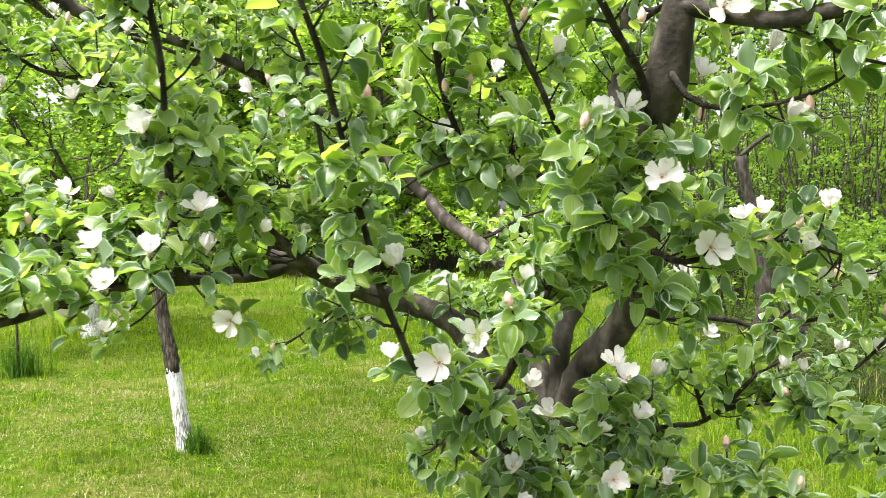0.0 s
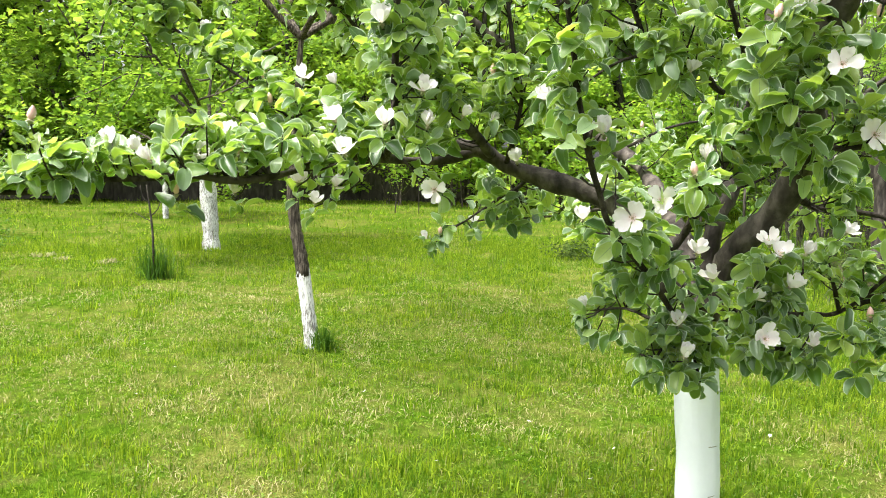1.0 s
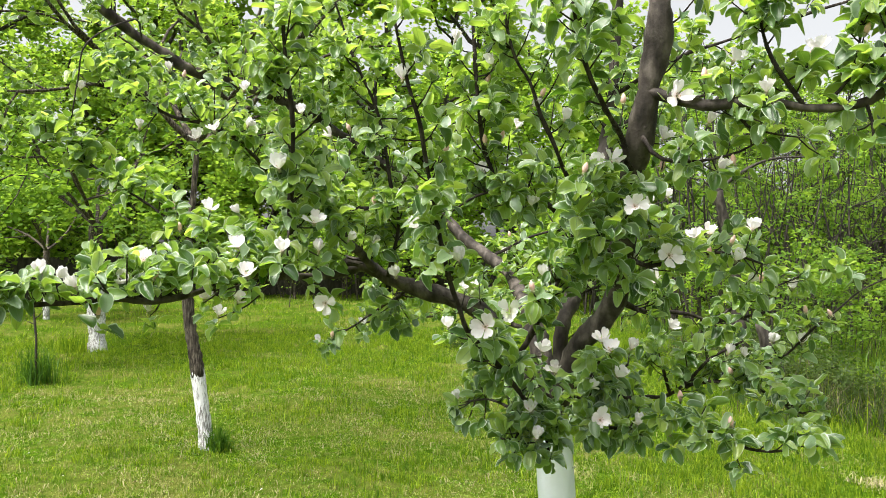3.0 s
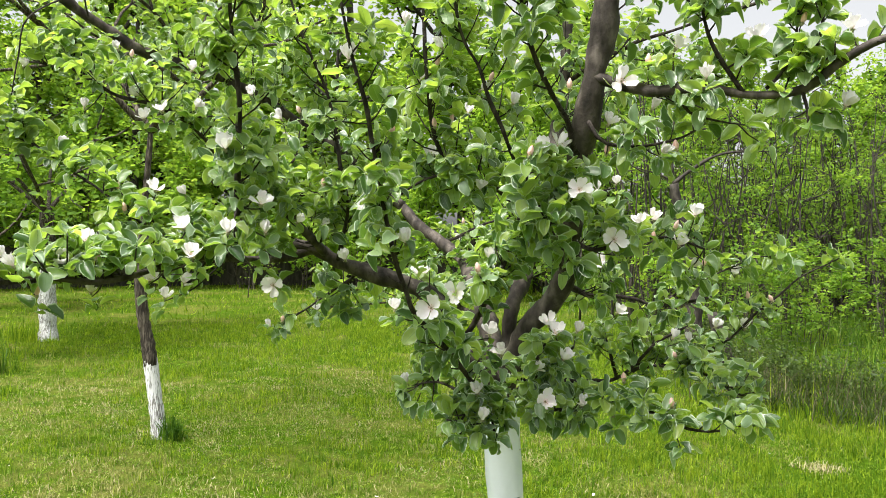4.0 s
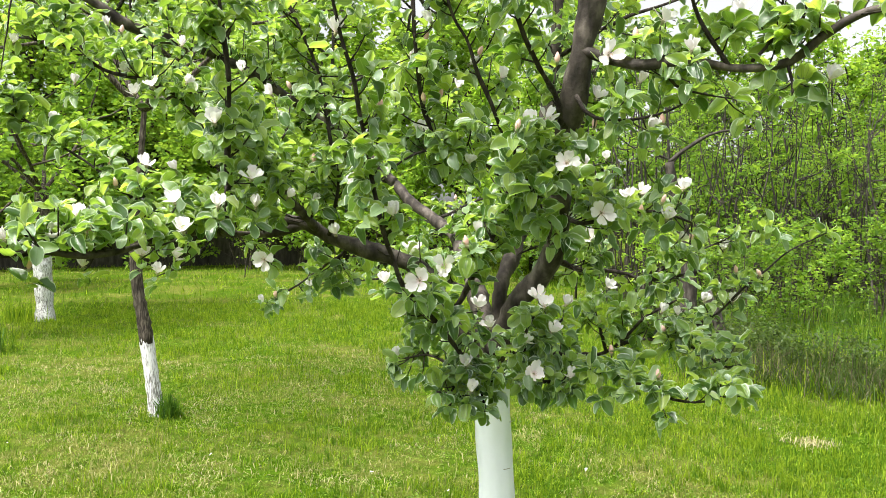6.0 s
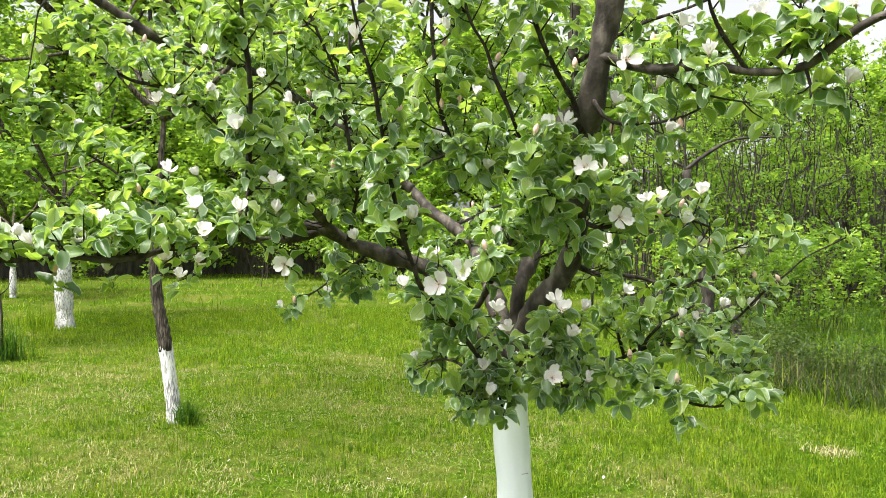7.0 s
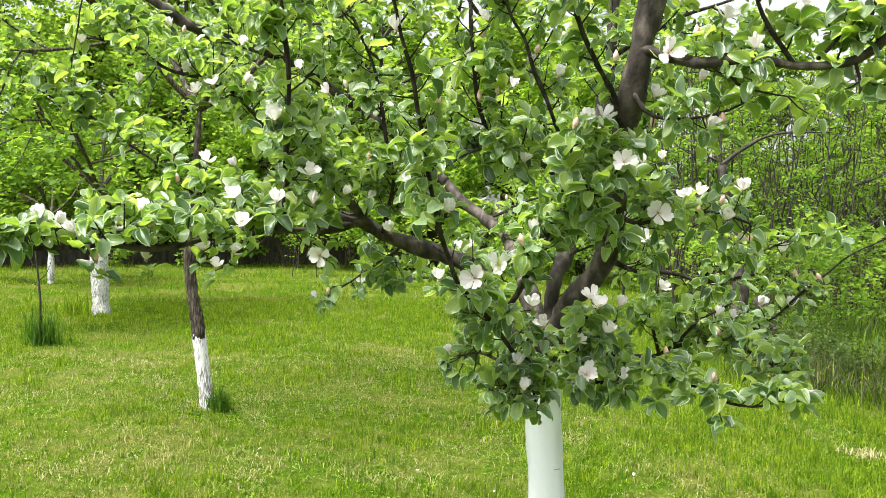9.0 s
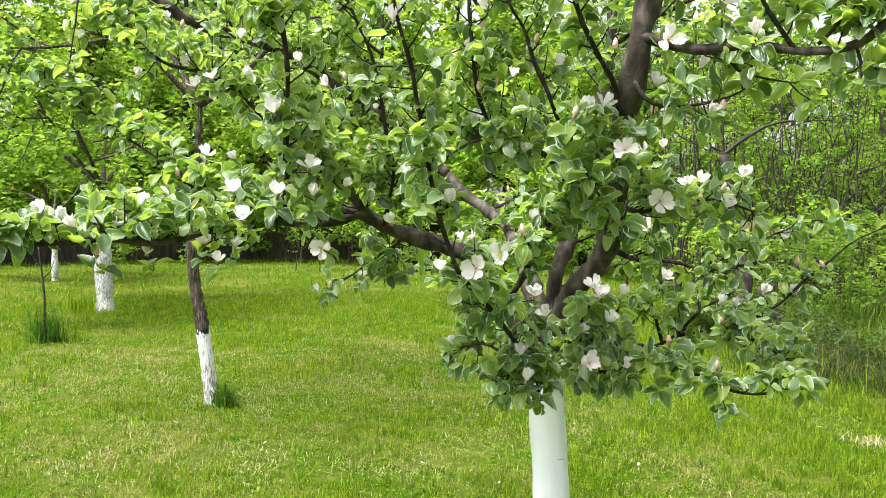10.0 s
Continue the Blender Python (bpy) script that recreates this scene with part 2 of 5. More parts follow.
def fast_mesh(name, verts, tris, mat, uvs=None, smooth=True):
    """One mesh from numpy arrays of places and triangles."""
    me = bpy.data.meshes.new(name)
    n, m = len(verts), len(tris)
    me.vertices.add(n)
    me.vertices.foreach_set("co", np.ascontiguousarray(verts, dtype=np.float32).ravel())
    me.loops.add(3 * m)
    me.loops.foreach_set("vertex_index", np.ascontiguousarray(tris, dtype=np.int32).ravel())
    me.polygons.add(m)
    me.polygons.foreach_set("loop_start", np.arange(0, 3 * m, 3, dtype=np.int32))
    me.polygons.foreach_set("loop_total", np.full(m, 3, dtype=np.int32))
    if smooth:
        me.polygons.foreach_set("use_smooth", np.ones(m, dtype=bool))
    if uvs is not None:
        layer = me.uv_layers.new(name="UVMap")
        layer.data.foreach_set("uv", np.ascontiguousarray(uvs, dtype=np.float32)[np.asarray(tris).ravel()].ravel())
    me.update(calc_edges=True)
    me.validate()
    me.materials.append(mat)
    return me


def part(name, me, parent, label="", kind=""):
    ob = new(name, me)
    ob.parent = parent
    if label or kind:
        tagged(ob, label=label, kind=kind)
    return ob


def thing(name, at, label, category, group="", kind=""):
    ob = new(name)
    ob.empty_display_size = 0.1
    ob.location = at
    return tagged(ob, label=label, category=category, group=group, kind=kind)


def smooth_path(points, step=0.03):
    """Catmull-Rom through the points, resampled to about that step. Points may carry a radius as a fourth number."""
    p = np.asarray(points, dtype=float)
    p = np.vstack([2 * p[0] - p[1], p, 2 * p[-1] - p[-2]])
    outp = []
    for i in range(1, len(p) - 2):
        a, b, c, d = p[i - 1:i + 3]
        n = max(1, int(np.linalg.norm((c - b)[:3]) / step))
        for k in range(n):
            t = k / n
            outp.append(0.5 * (2 * b + (c - a) * t + (2 * a - 5 * b + 4 * c - d) * t * t + (3 * b - a - 3 * c + d) * t ** 3))
    outp.append(p[-2])
    return np.array(outp)


def tube(name, path, radii, mat, sides=8, rough=0.08, seed=0, cap=True):
    """A limb along a path with a knobbly skin."""
    path = np.asarray(path, dtype=float)
    n = len(path)
    tang = np.gradient(path, axis=0)
    tang /= np.linalg.norm(tang, axis=1)[:, None] + 1e-9
    ref = np.array([0.31, -0.87, 0.38]) if abs(tang[0] @ np.array([0.31, -0.87, 0.38])) < 0.9 else np.array([1.0, 0, 0])
    u = np.cross(tang[0], ref)
    u /= np.linalg.norm(u)
    verts, ang = [], np.arange(sides) / sides * 2 * np.pi
    rng = np.random.RandomState(seed)
    bumps = 1 + rough * rng.randn(n, sides) * 0.5
    swell = 1 + rough * np.convolve(rng.randn(n + 4), np.ones(5) / 2.2, "valid")
    for i in range(n):
        u = u - tang[i] * (u @ tang[i])
        u /= np.linalg.norm(u) + 1e-9
        v = np.cross(tang[i], u)
        r = radii[i] * swell[i] * bumps[i]
        verts.append(path[i] + (np.cos(ang) * r)[:, None] * u + (np.sin(ang) * r)[:, None] * v)
    verts = np.vstack(verts)
    faces = [(i * sides + k, i * sides + (k + 1) % sides, (i + 1) * sides + (k + 1) % sides, (i + 1) * sides + k)
             for i in range(n - 1) for k in range(sides)]
    if cap:
        faces += [tuple(range(sides))[::-1], tuple(range((n - 1) * sides, n * sides))]
    return mesh_of(name, verts, faces, mat)


def unit(v):
    v = np.asarray(v, dtype=float)
    return v / (np.linalg.norm(v) + 1e-9)


def frame_of(direction, up):
    """Axes as columns: across, along, outward."""
    y = unit(direction)
    x = unit(np.cross(y, up))
    return np.column_stack([x, y, np.cross(x, y)])


def to_matrix(place, axes, size):
    m = np.eye(4)
    m[:3, :3], m[:3, 3] = axes * size, place
    return Matrix(m.tolist())


# ---- leaf and blossom shapes ----
def leaf_shape(wide=0.36, fold=0.18, droop=0.25, wave=0.03, twist=0.0, seed=0, lift=0.06):
    """An ovate blade one unit long on a short stalk, as places, triangles and uv."""
    rng = np.random.RandomState(seed)
    rows = np.array([0.0, 0.06, 0.18, 0.38, 0.58, 0.78, 0.93, 1.0])
    half = 0.87 * wide * np.array([0.03, 0.42, 0.78, 1.0, 0.99, 0.82, 0.48, 0.12])
    cols = np.array([-1, -0.6, 0, 0.6, 1.0])
    curl = 0.10 + 0.14 * rng.rand()
    phase = rng.rand(2) * 6.283
    v, uv = [], []
    for t, h in zip(rows, half):
        for c in cols:
            x = c * h
            z = fold * abs(c) ** 1.3 * h / wide * 0.75 - droop * t * t + 0.10 * droop * math.sin(6.0 * t + phase[0])
            # the margin rolls up and ripples
            ripple = math.sin(9.0 * t + phase[int(c > 0)]) * math.sin(3.1416 * t)
            z += max(0.0, abs(c) - 0.5) * 2 * (lift * ripple + curl * 0.35 * math.sin(3.1416 * t))
            if abs(c) == 1:
                z += wave * rng.randn()
                x *= 1 + 0.04 * rng.randn()
            ca, sa = np.cos(twist * t), np.sin(twist * t)
            v.append((x * ca - z * sa * 0.3 + 0.05 * twist * t * t, 0.16 + t * (1 - 0.18 * abs(droop)), z + x * sa))
            uv.append((0.5 + c * 0.5, t))
    tri, w = [], len(cols)
    for r in range(len(rows) - 1):
        for c in range(w - 1):
            a = r * w + c
            tri += [(a, a + 1, a + w + 1), (a, a + w + 1, a + w)]
    k = len(v)
    v += [(-0.014, 0, 0), (0.014, 0, 0), (0.014, 0.18, -0.004), (-0.014, 0.18, -0.004)]
    uv += [(0.5, 0), (0.5, 0), (0.5, 0.02), (0.5, 0.02)]
    tri += [(k, k + 1, k + 2), (k, k + 2, k + 3)]
    return np.array(v), np.array(tri), np.array(uv)


LEAF_SHAPES = [leaf_shape(0.35, 0.20, 0.25, 0.012, 0.2, 1), leaf_shape(0.37, 0.12, 0.14, 0.012, -0.3, 2), leaf_shape(0.33, 0.34, 0.35, 0.012, 0.3, 3),
               leaf_shape(0.36, 0.10, 0.08, 0.012, 0.1, 4), leaf_shape(0.34, 0.42, 0.12, 0.012, -0.3, 5), leaf_shape(0.38, 0.18, 0.45, 0.012, 0.3, 6),
               leaf_shape(0.35, -0.15, 0.30, 0.012, 0.2, 7), leaf_shape(0.32, 0.30, -0.2, 0.012, -0.2, 8), leaf_shape(0.36, 0.25, 0.22, 0.012, 0.6, 9),
               leaf_shape(0.35, 0.15, 0.55, 0.012, -0.4, 10), leaf_shape(0.37, 0.05, -0.10, 0.012, 0.2, 11), leaf_shape(0.34, 0.55, 0.3, 0.012, -0.2, 12)]
LEAF_MESHES = [fast_mesh("leaf", v, t, LEAF, uv) for v, t, uv in LEAF_SHAPES]


def petal_mesh(cup, seed):
    rng = np.random.RandomState(seed + 40)
    rows = np.array([0.0, 0.15, 0.4, 0.65, 0.85, 1.0])
    half = np.array([0.05, 0.11, 0.26, 0.35, 0.335, 0.17])
    ph = rng.rand() * 6.283
    v, uv = [], []
    for t, h in zip(rows, half):
        for c in (-1, -0.5, 0, 0.5, 1):
            ruffle = 0.05 * math.sin(4.0 * c + ph) * t * t + 0.025 * rng.randn() * (t > 0.3)
            v.append((c * h * (1 + 0.06 * rng.randn() * (t > 0.5)), t * 0.96 - 0.07 * (abs(c) < 0.1) * (t == 1) + 0.03 * rng.randn() * (t > 0.8), cup * (c * c * 0.6 * h + 0.55 * t * t) + ruffle))
            uv.append((0.5 + 0.5 * c, t))
    tri = []
    for r in range(5):
        for c in range(4):
            a = r * 5 + c
            tri += [(a, a + 1, a + 6), (a, a + 6, a + 5)]
    return fast_mesh("petal", np.array(v), np.array(tri), PETAL, np.array(uv))


PETALS = [petal_mesh(c, i) for i, c in enumerate((0.35, 0.55, 0.75, 0.95, 0.15))]


def lathe(profile, sides=8):
    v, f = [], []
    for r, z in profile:
        for k in range(sides):
            a = 2 * math.pi * k / sides
            v.append((r * math.cos(a), r * math.sin(a), z))
    for i in range(len(profile) - 1):
        for k in range(sides):
            f.append((i * sides + k, i * sides + (k + 1) % sides, (i + 1) * sides + (k + 1) % sides, (i + 1) * sides + k))
    return v, f


def heart_mesh():
    """Calyx cup with five sepals."""
    v, f = lathe([(0.02, -0.34), (0.08, -0.28), (0.13, -0.12), (0.11, 0.0), (0.03, 0.03)], 8)
    for k in range(5):
        a = 2 * math.pi * (k + 0.5) / 5
        c, s = math.cos(a), math.sin(a)
        b = len(v)
        v += [(0.11 * c - 0.06 * s, 0.11 * s + 0.06 * c, -0.03), (0.11 * c + 0.06 * s, 0.11 * s - 0.06 * c, -0.03), (0.36 * c, 0.36 * s, -0.12)]
        f.append((b, b + 1, b + 2))
    return mesh_of("calyx", v, f, CALYX)


def stamen_mesh():
    rng = np.random.RandomState(3)
    v, f = [], []
    for k in range(16):
        a, lean, h = rng.rand() * 6.283, 0.05 + 0.25 * rng.rand(), 0.24 + 0.12 * rng.rand()
        top = (lean * math.cos(a), lean * math.sin(a), h)
        b = len(v)
        v += [(0.03 * math.cos(a), 0.03 * math.sin(a), 0), (0.03 * math.cos(a + 0.5), 0.03 * math.sin(a + 0.5), 0), top]
        f.append((b, b + 1, b + 2))
        b = len(v)
        for d in ((0.03, 0, 0), (-0.015, 0.026, 0), (-0.015, -0.026, 0), (0, 0, 0.05)):
            v.append(tuple(top[i] + d[i] for i in range(3)))
        f += [(b, b + 1, b + 2), (b, b + 1, b + 3), (b + 1, b + 2, b + 3), (b + 2, b, b + 3)]
    return mesh_of("stamens", v, f, STAMEN)


def bud_mesh():
    v, f = lathe([(0.0, -0.05), (0.16, 0.05), (0.24, 0.22), (0.25, 0.42), (0.20, 0.64), (0.10, 0.84), (0.01, 0.93)], 8)
    for k, (x, y, z) in enumerate(v):
        a = math.atan2(y, x) + 1.6 * z
        s = 1 + 0.1 * math.cos(2.5 * a)
        v[k] = (x * s, y * s, z)
    return mesh_of("bud", v, f, BUD)


HEART, STAMENS, BUD_MESH = heart_mesh(), stamen_mesh(), bud_mesh()


def blossom(parent, at, axis, size, opening, rng):
    """Five petals round a tuft of stamens; opening in degrees from the axis."""
    ax = frame_of(np.cross(axis, (0.3, 0.2, 0.93)), axis)
    heart = part("blossom", HEART, parent)
    heart.matrix_local = to_matrix(at - np.array(parent.location), np.column_stack([ax[:, 0], ax[:, 1], ax[:, 2]]), size)
    if opening > 45:
        part("stamens", STAMENS, heart)
    spin = rng.rand() * 72
    for k in range(5):
        p = part("petal", PETALS[rng.randint(len(PETALS))], heart)
        open_now = opening + rng.randn() * 14
        p.matrix_local = pose(0, 0, 0, 0, 0, spin + 72 * k + rng.randn() * 5) @ pose(0, 0.05, 0, 90 - open_now, rng.randn() * 8, 0) @ Matrix.Diagonal((1.05, 0.95 + 0.1 * rng.rand(), 1, 1))
    return heart


def bud(parent, at, axis, size):
    ax = frame_of(np.cross(axis, (0.3, 0.2, 0.93)), axis)
    b = part("bud", BUD_MESH, parent, "pink unopened bud")
    b.matrix_local = to_matrix(at - np.array(parent.location), ax, size)
    c = part("calyx", HEART, b)
    c.matrix_local = pose(0, 0, 0.02) @ Matrix.Diagonal((1.5, 1.5, 1.0, 1))


def leaf_cloud(name, places, size, rng, mat, flat=0.5):
    """Small folded four-cornered leaves at the places."""
    n = len(places)
    d = rng.randn(n, 3)
    d[:, 2] = d[:, 2] * flat - 0.15
    d /= np.linalg.norm(d, axis=1)[:, None]
    up = rng.randn(n, 3) * 0.6 + [0, 0, 1]
    x = np.cross(d, up)
    x /= np.linalg.norm(x, axis=1)[:, None] + 1e-9
    z = np.cross(x, d)
    s = (size * (0.6 + 0.8 * rng.rand(n)))[:, None]
    a, tip = places, places + d * s
    m = places + d * s * 0.45
    l, r = m + x * s * 0.32 + z * s * 0.08, m - x * s * 0.32 + z * s * 0.08
    v = np.stack([a, l, tip, r], 1).reshape(-1, 3)
    b = np.arange(n)[:, None] * 4
    t = np.stack([b + [[0, 1, 2]], b + [[0, 2, 3]]], 1).reshape(-1, 3)
    return fast_mesh(name, v, t, mat, smooth=False)


def clumps(ends, n, wide, rng, tight=0.3, each=7):
    """Places in small tufts round the twig ends."""
    e = np.asarray(ends)
    heads = e[rng.randint(len(e), size=max(1, n // each))] + rng.randn(max(1, n // each), 3) * wide
    return np.repeat(heads, each, axis=0) + rng.randn(len(heads) * each, 3) * tight * wide


# ---- ground ----
def ground_height(x, y):
    return (0.025 * np.sin(0.9 * x + 0.4) * np.cos(0.7 * y) + 0.015 * np.sin(2.1 * x + 1.3 * y)) * np.exp(-(x * x + (y - 6) ** 2) / 900.0)


def ground():
    near = np.arange(-24, 24.1, 0.5)
    far = np.array([30, 40, 60, 90, 140, 220, 400, 800.0])
    axis = np.concatenate([-far[::-1], near, far])
    n = len(axis)
    gx, gy = np.meshgrid(axis, axis + 10, indexing="ij")
    v = np.column_stack([gx.ravel(), gy.ravel(), ground_height(gx, gy).ravel()])
    i, j = np.meshgrid(np.arange(n - 1), np.arange(n - 1), indexing="ij")
    a = (i * n + j).ravel()
    tris = np.vstack([np.column_stack([a, a + n, a + n + 1]), np.column_stack([a, a + n + 1, a + 1])])
    return tagged(new("ground", fast_mesh("ground", v, tris, SOIL)), "sunlit orchard lawn soil under short patchy grass", "ground", kind="structure")


ground()


def blades(name, xy, length, width, lean, seed, mat, segments=2, z0=None):
    """Grass blades as one mesh: each a bent, tapering strip."""
    rng = np.random.RandomState(seed)
    n = len(xy)
    a = rng.rand(n) * 2 * np.pi
    # dead straw lies nearly flat
    tilt = np.abs(rng.randn(n)) * lean if lean < 1.3 else 1.12 + 0.36 * rng.rand(n)
    da = rng.rand(n) * 2 * np.pi
    side = np.column_stack([np.cos(a), np.sin(a), np.zeros(n)]) * (width * (0.7 + 0.6 * rng.rand(n)))[:, None] * 0.5
    h = length * (0.5 + rng.rand(n))
    out = np.column_stack([np.cos(da), np.sin(da), np.zeros(n)])
    base = np.column_stack([xy, (ground_height(xy[:, 0], xy[:, 1]) if z0 is None else z0) - 0.01])
    tip = base + out * (np.sin(tilt) * h)[:, None] + np.column_stack([np.zeros((n, 2)), np.cos(tilt) * h])
    if segments == 1:
        v = np.stack([base - side, base + side, tip], 1).reshape(-1, 3)
        t = np.arange(3 * n).reshape(n, 3)
    else:
        mid = base + out * (np.sin(tilt * 0.4) * h * 0.55)[:, None] + np.column_stack([np.zeros((n, 2)), np.cos(tilt * 0.4) * h * 0.55])
        v = np.stack([base - side, base + side, mid + side * 0.8, mid - side * 0.8, tip], 1).reshape(-1, 3)
        b = np.arange(n)[:, None] * 5
        t = np.stack([b + [[0, 1, 2]], b + [[0, 2, 3]], b + [[3, 2, 4]]], 1).reshape(-1, 3)
    return fast_mesh(name, v, t, mat, smooth=False)


def wedge_points(n, r0, r1, a0, a1, rng):
    """Places spread evenly over a sector seen from near the tree."""
    r = np.sqrt(rng.rand(n) * (r1 * r1 - r0 * r0) + r0 * r0)
    a = np.radians(a0 + (a1 - a0) * rng.rand(n))
    return np.column_stack([r * np.sin(a), r * np.cos(a) - 0.5])


def clumpy(xy, rng, scale, keep):
    """Thin the places out into uneven tussocks."""
    f = np.array([noise.noise(Vector((x * scale, y * scale, 3.1))) for x, y in xy])
    return xy[rng.rand(len(xy)) < np.clip(keep + f * 1.3, 0.12, 1)]


def lushness(x, y):
    """How green and long the lawn stands: more towards the wood and the fence, where the green also carries tree shade,
    less in the worn middle.
    """
    f = 0.15 + 0.75 * np.clip((y - 7.0) / 4.0, 0, 1) + 0.8 * np.clip((x - 0.5) / 1.0, 0, 1) * np.clip((y - 3.3) / 0.8, 0, 1) + 0.35 * np.clip((4.3 - y) / 1.0, 0, 1)
    return f + 0.9 * np.array([noise.noise(Vector((a * 1.1, b * 1.1, 5.0))) + 0.6 * noise.noise(Vector((a * 4.2, b * 4.2, 9.0))) for a, b in zip(x, y)])


def lawn():
    rng = np.random.RandomState(11)
    for n, r0, r1, length, width, seg in ((290000, 2.2, 7.5, 0.042, 0.0058, 2), (190000, 7.5, 15, 0.058, 0.012, 1), (95000, 15, 34, 0.08, 0.024, 1)):
        xy = clumpy(clumpy(wedge_points(n, r0, r1, -48, 44, rng), rng, 2.1, 0.75), rng, 9.0 if r1 < 10 else 4.0, 0.58)
        lush = lushness(xy[:, 0], xy[:, 1])
        green = lush + 0.30 * rng.randn(len(xy)) > 0.6
        tufts = np.array([noise.noise(Vector((a, b, 1.0))) for a, b in xy * (10.0 if r1 < 10 else 5.0)])
        tall = np.clip(0.8 + 0.55 * lush + 1.1 * tufts, 0.45, 2.1)
        for pick, mat, label in ((~green, GRASS, "short yellow-green mown lawn grass with dry straw patches"), (green, LUSH, "short fresh green lawn grass")):
            ob = new("lawn_grass", blades("lawn_grass", xy[pick], length * tall[pick], width, 0.85, 5, mat, seg))
            tagged(ob, label, "grass", kind="stuff")
    ring = wedge_points(30000, 0.3, 16, 0, 360, rng)
    ob = new("lawn_grass", blades("lawn_grass", ring, 0.05, 0.008, 0.5, 6, GRASS, 1))
    tagged(ob, "short yellow-green mown lawn grass with dry straw patches", "grass", kind="stuff")
    # low broad-leaved herbs and moss between the blades
    for n, r0, r1, size in ((60000, 2.2, 7.5, 0.015), (30000, 7.5, 12, 0.022)):
        xy = clumpy(wedge_points(n, r0, r1, -48, 44, rng), rng, 2.3, 0.40)
        places = np.column_stack([xy, ground_height(xy[:, 0], xy[:, 1]) + 0.006 + 0.034 * rng.rand(len(xy))])
        ob = new("lawn_herbs", leaf_cloud("lawn_herbs", places, size, rng, HERB, 0.25))
        tagged(ob, "low yellow-green clover and herbs between the grass", "herbs", kind="stuff")
    # flattened dead straw in patches
    xy = clumpy(wedge_points(90000, 2.2, 9.5, -48, 40, rng), rng, 2.2, 0.12)
    xy = xy[lushness(xy[:, 0], xy[:, 1]) < 0.35]
    ob = new("dead_straw", blades("dead_straw", xy, 0.06, 0.0045, 1.6, 7, THATCH, 2))
    tagged(ob, "pale dead straw flattened between the grass", "straw", kind="stuff")
    # taller tussocks in the lawn
    centres = wedge_points(5200, 2.6, 14, -46, 42, rng)
    centres = centres[lushness(centres[:, 0], centres[:, 1]) + 0.25 * rng.randn(len(centres)) > 0.55]
    pts = np.vstack([c + rng.randn(30, 2) * (0.02 + 0.06 * rng.rand()) for c in centres])
    ob = new("lawn_tussocks", blades("lawn_tussocks", pts, 0.08, 0.007, 0.6, 8, LUSH, 2))
    tagged(ob, "taller lush green grass tussocks in the lawn", "grass", kind="stuff")


lawn()


# ---- the quince tree ----
BLOSSOMS_L = [
    ("h", -1.29, 2.00, 2.09), ("h", -1.03, 2.10, 2.18), ("h", -0.68, 1.70, 2.03), ("h", -1.04, 1.85, 1.94), ("o", -0.84, 1.78, 1.90), ("o", -0.78, 1.75, 1.92), ("o", -0.50, 1.30, 1.76), ("h", -0.52, 2.58, 1.96), ("h", -0.53, 1.80, 1.98), ("h", -0.44, 1.80, 1.91), ("h", -1.03, 1.67, 1.80), ("b", -0.87, 1.65, 1.71), ("b", -0.95, 2.00, 2.13), ("b", -1.09, 1.90, 2.07), ("b", -1.11, 1.65, 1.80), ("b", -0.85, 1.60, 1.67), ("o", -0.72, 1.49, 1.67), ("h", -0.88, 1.85, 1.98), ("h", -0.69, 1.80, 1.94), ("b", -0.37, 1.70, 1.91)]
BLOSSOMS_L2 = [
    ("h", -0.66, 1.55, 1.66), ("o", -0.42, 1.34, 1.63), ("h", -0.35, 1.51, 1.59), ("o", -0.61, 1.35, 1.57), ("o", -0.49, 1.29, 1.56), ("h", -0.41, 1.35, 1.56), ("o", -0.58, 1.32, 1.50), ("o", -0.85, 1.37, 1.53), ("o", -0.86, 1.25, 1.48), ("b", -0.79, 1.28, 1.49), ("h", -0.74, 1.69, 1.45), ("o", -0.74, 1.52, 1.43), ("o", -0.76, 1.73, 1.37), ("f", -0.41, 1.47, 1.42), ("h", -0.52, 2.14, 1.24), ("b", -0.47, 2.10, 1.26), ("b", -0.80, 1.50, 1.61), ("h", -0.83, 1.35, 1.41), ("h", -0.67, 1.60, 1.42), ("b", -0.89, 1.20, 1.41), ("h", -0.92, 1.15, 1.48)]
BLOSSOMS_C = [
    ("h", -0.19, 0.99, 1.91), ("h", 0.02, 1.36, 2.03), ("h", -0.02, 1.70, 2.02), ("h", 0.12, 1.33, 1.92), ("b", -0.10, 1.07, 1.77), ("o", -0.00, 1.49, 1.77), ("h", 0.12, 1.67, 1.92), ("b", 0.05, 1.44, 1.85), ("b", 0.01, 1.44, 1.84), ("b", 0.20, 1.10, 1.73), ("o", 0.24, 1.14, 1.75), ("o", 0.29, 1.21, 1.77), ("b", -0.29, 1.59, 1.69), ("h", 0.13, 1.43, 1.68), ("h", 0.20, 1.34, 1.89), ("b", 0.14, 1.33, 1.94), ("b", 0.01, 1.40, 1.99), ("b", 0.19, 1.20, 1.94), ("b", 0.31, 1.20, 1.90), ("h", -0.05, 1.70, 1.93), ("h", -0.07, 1.40, 2.10)]
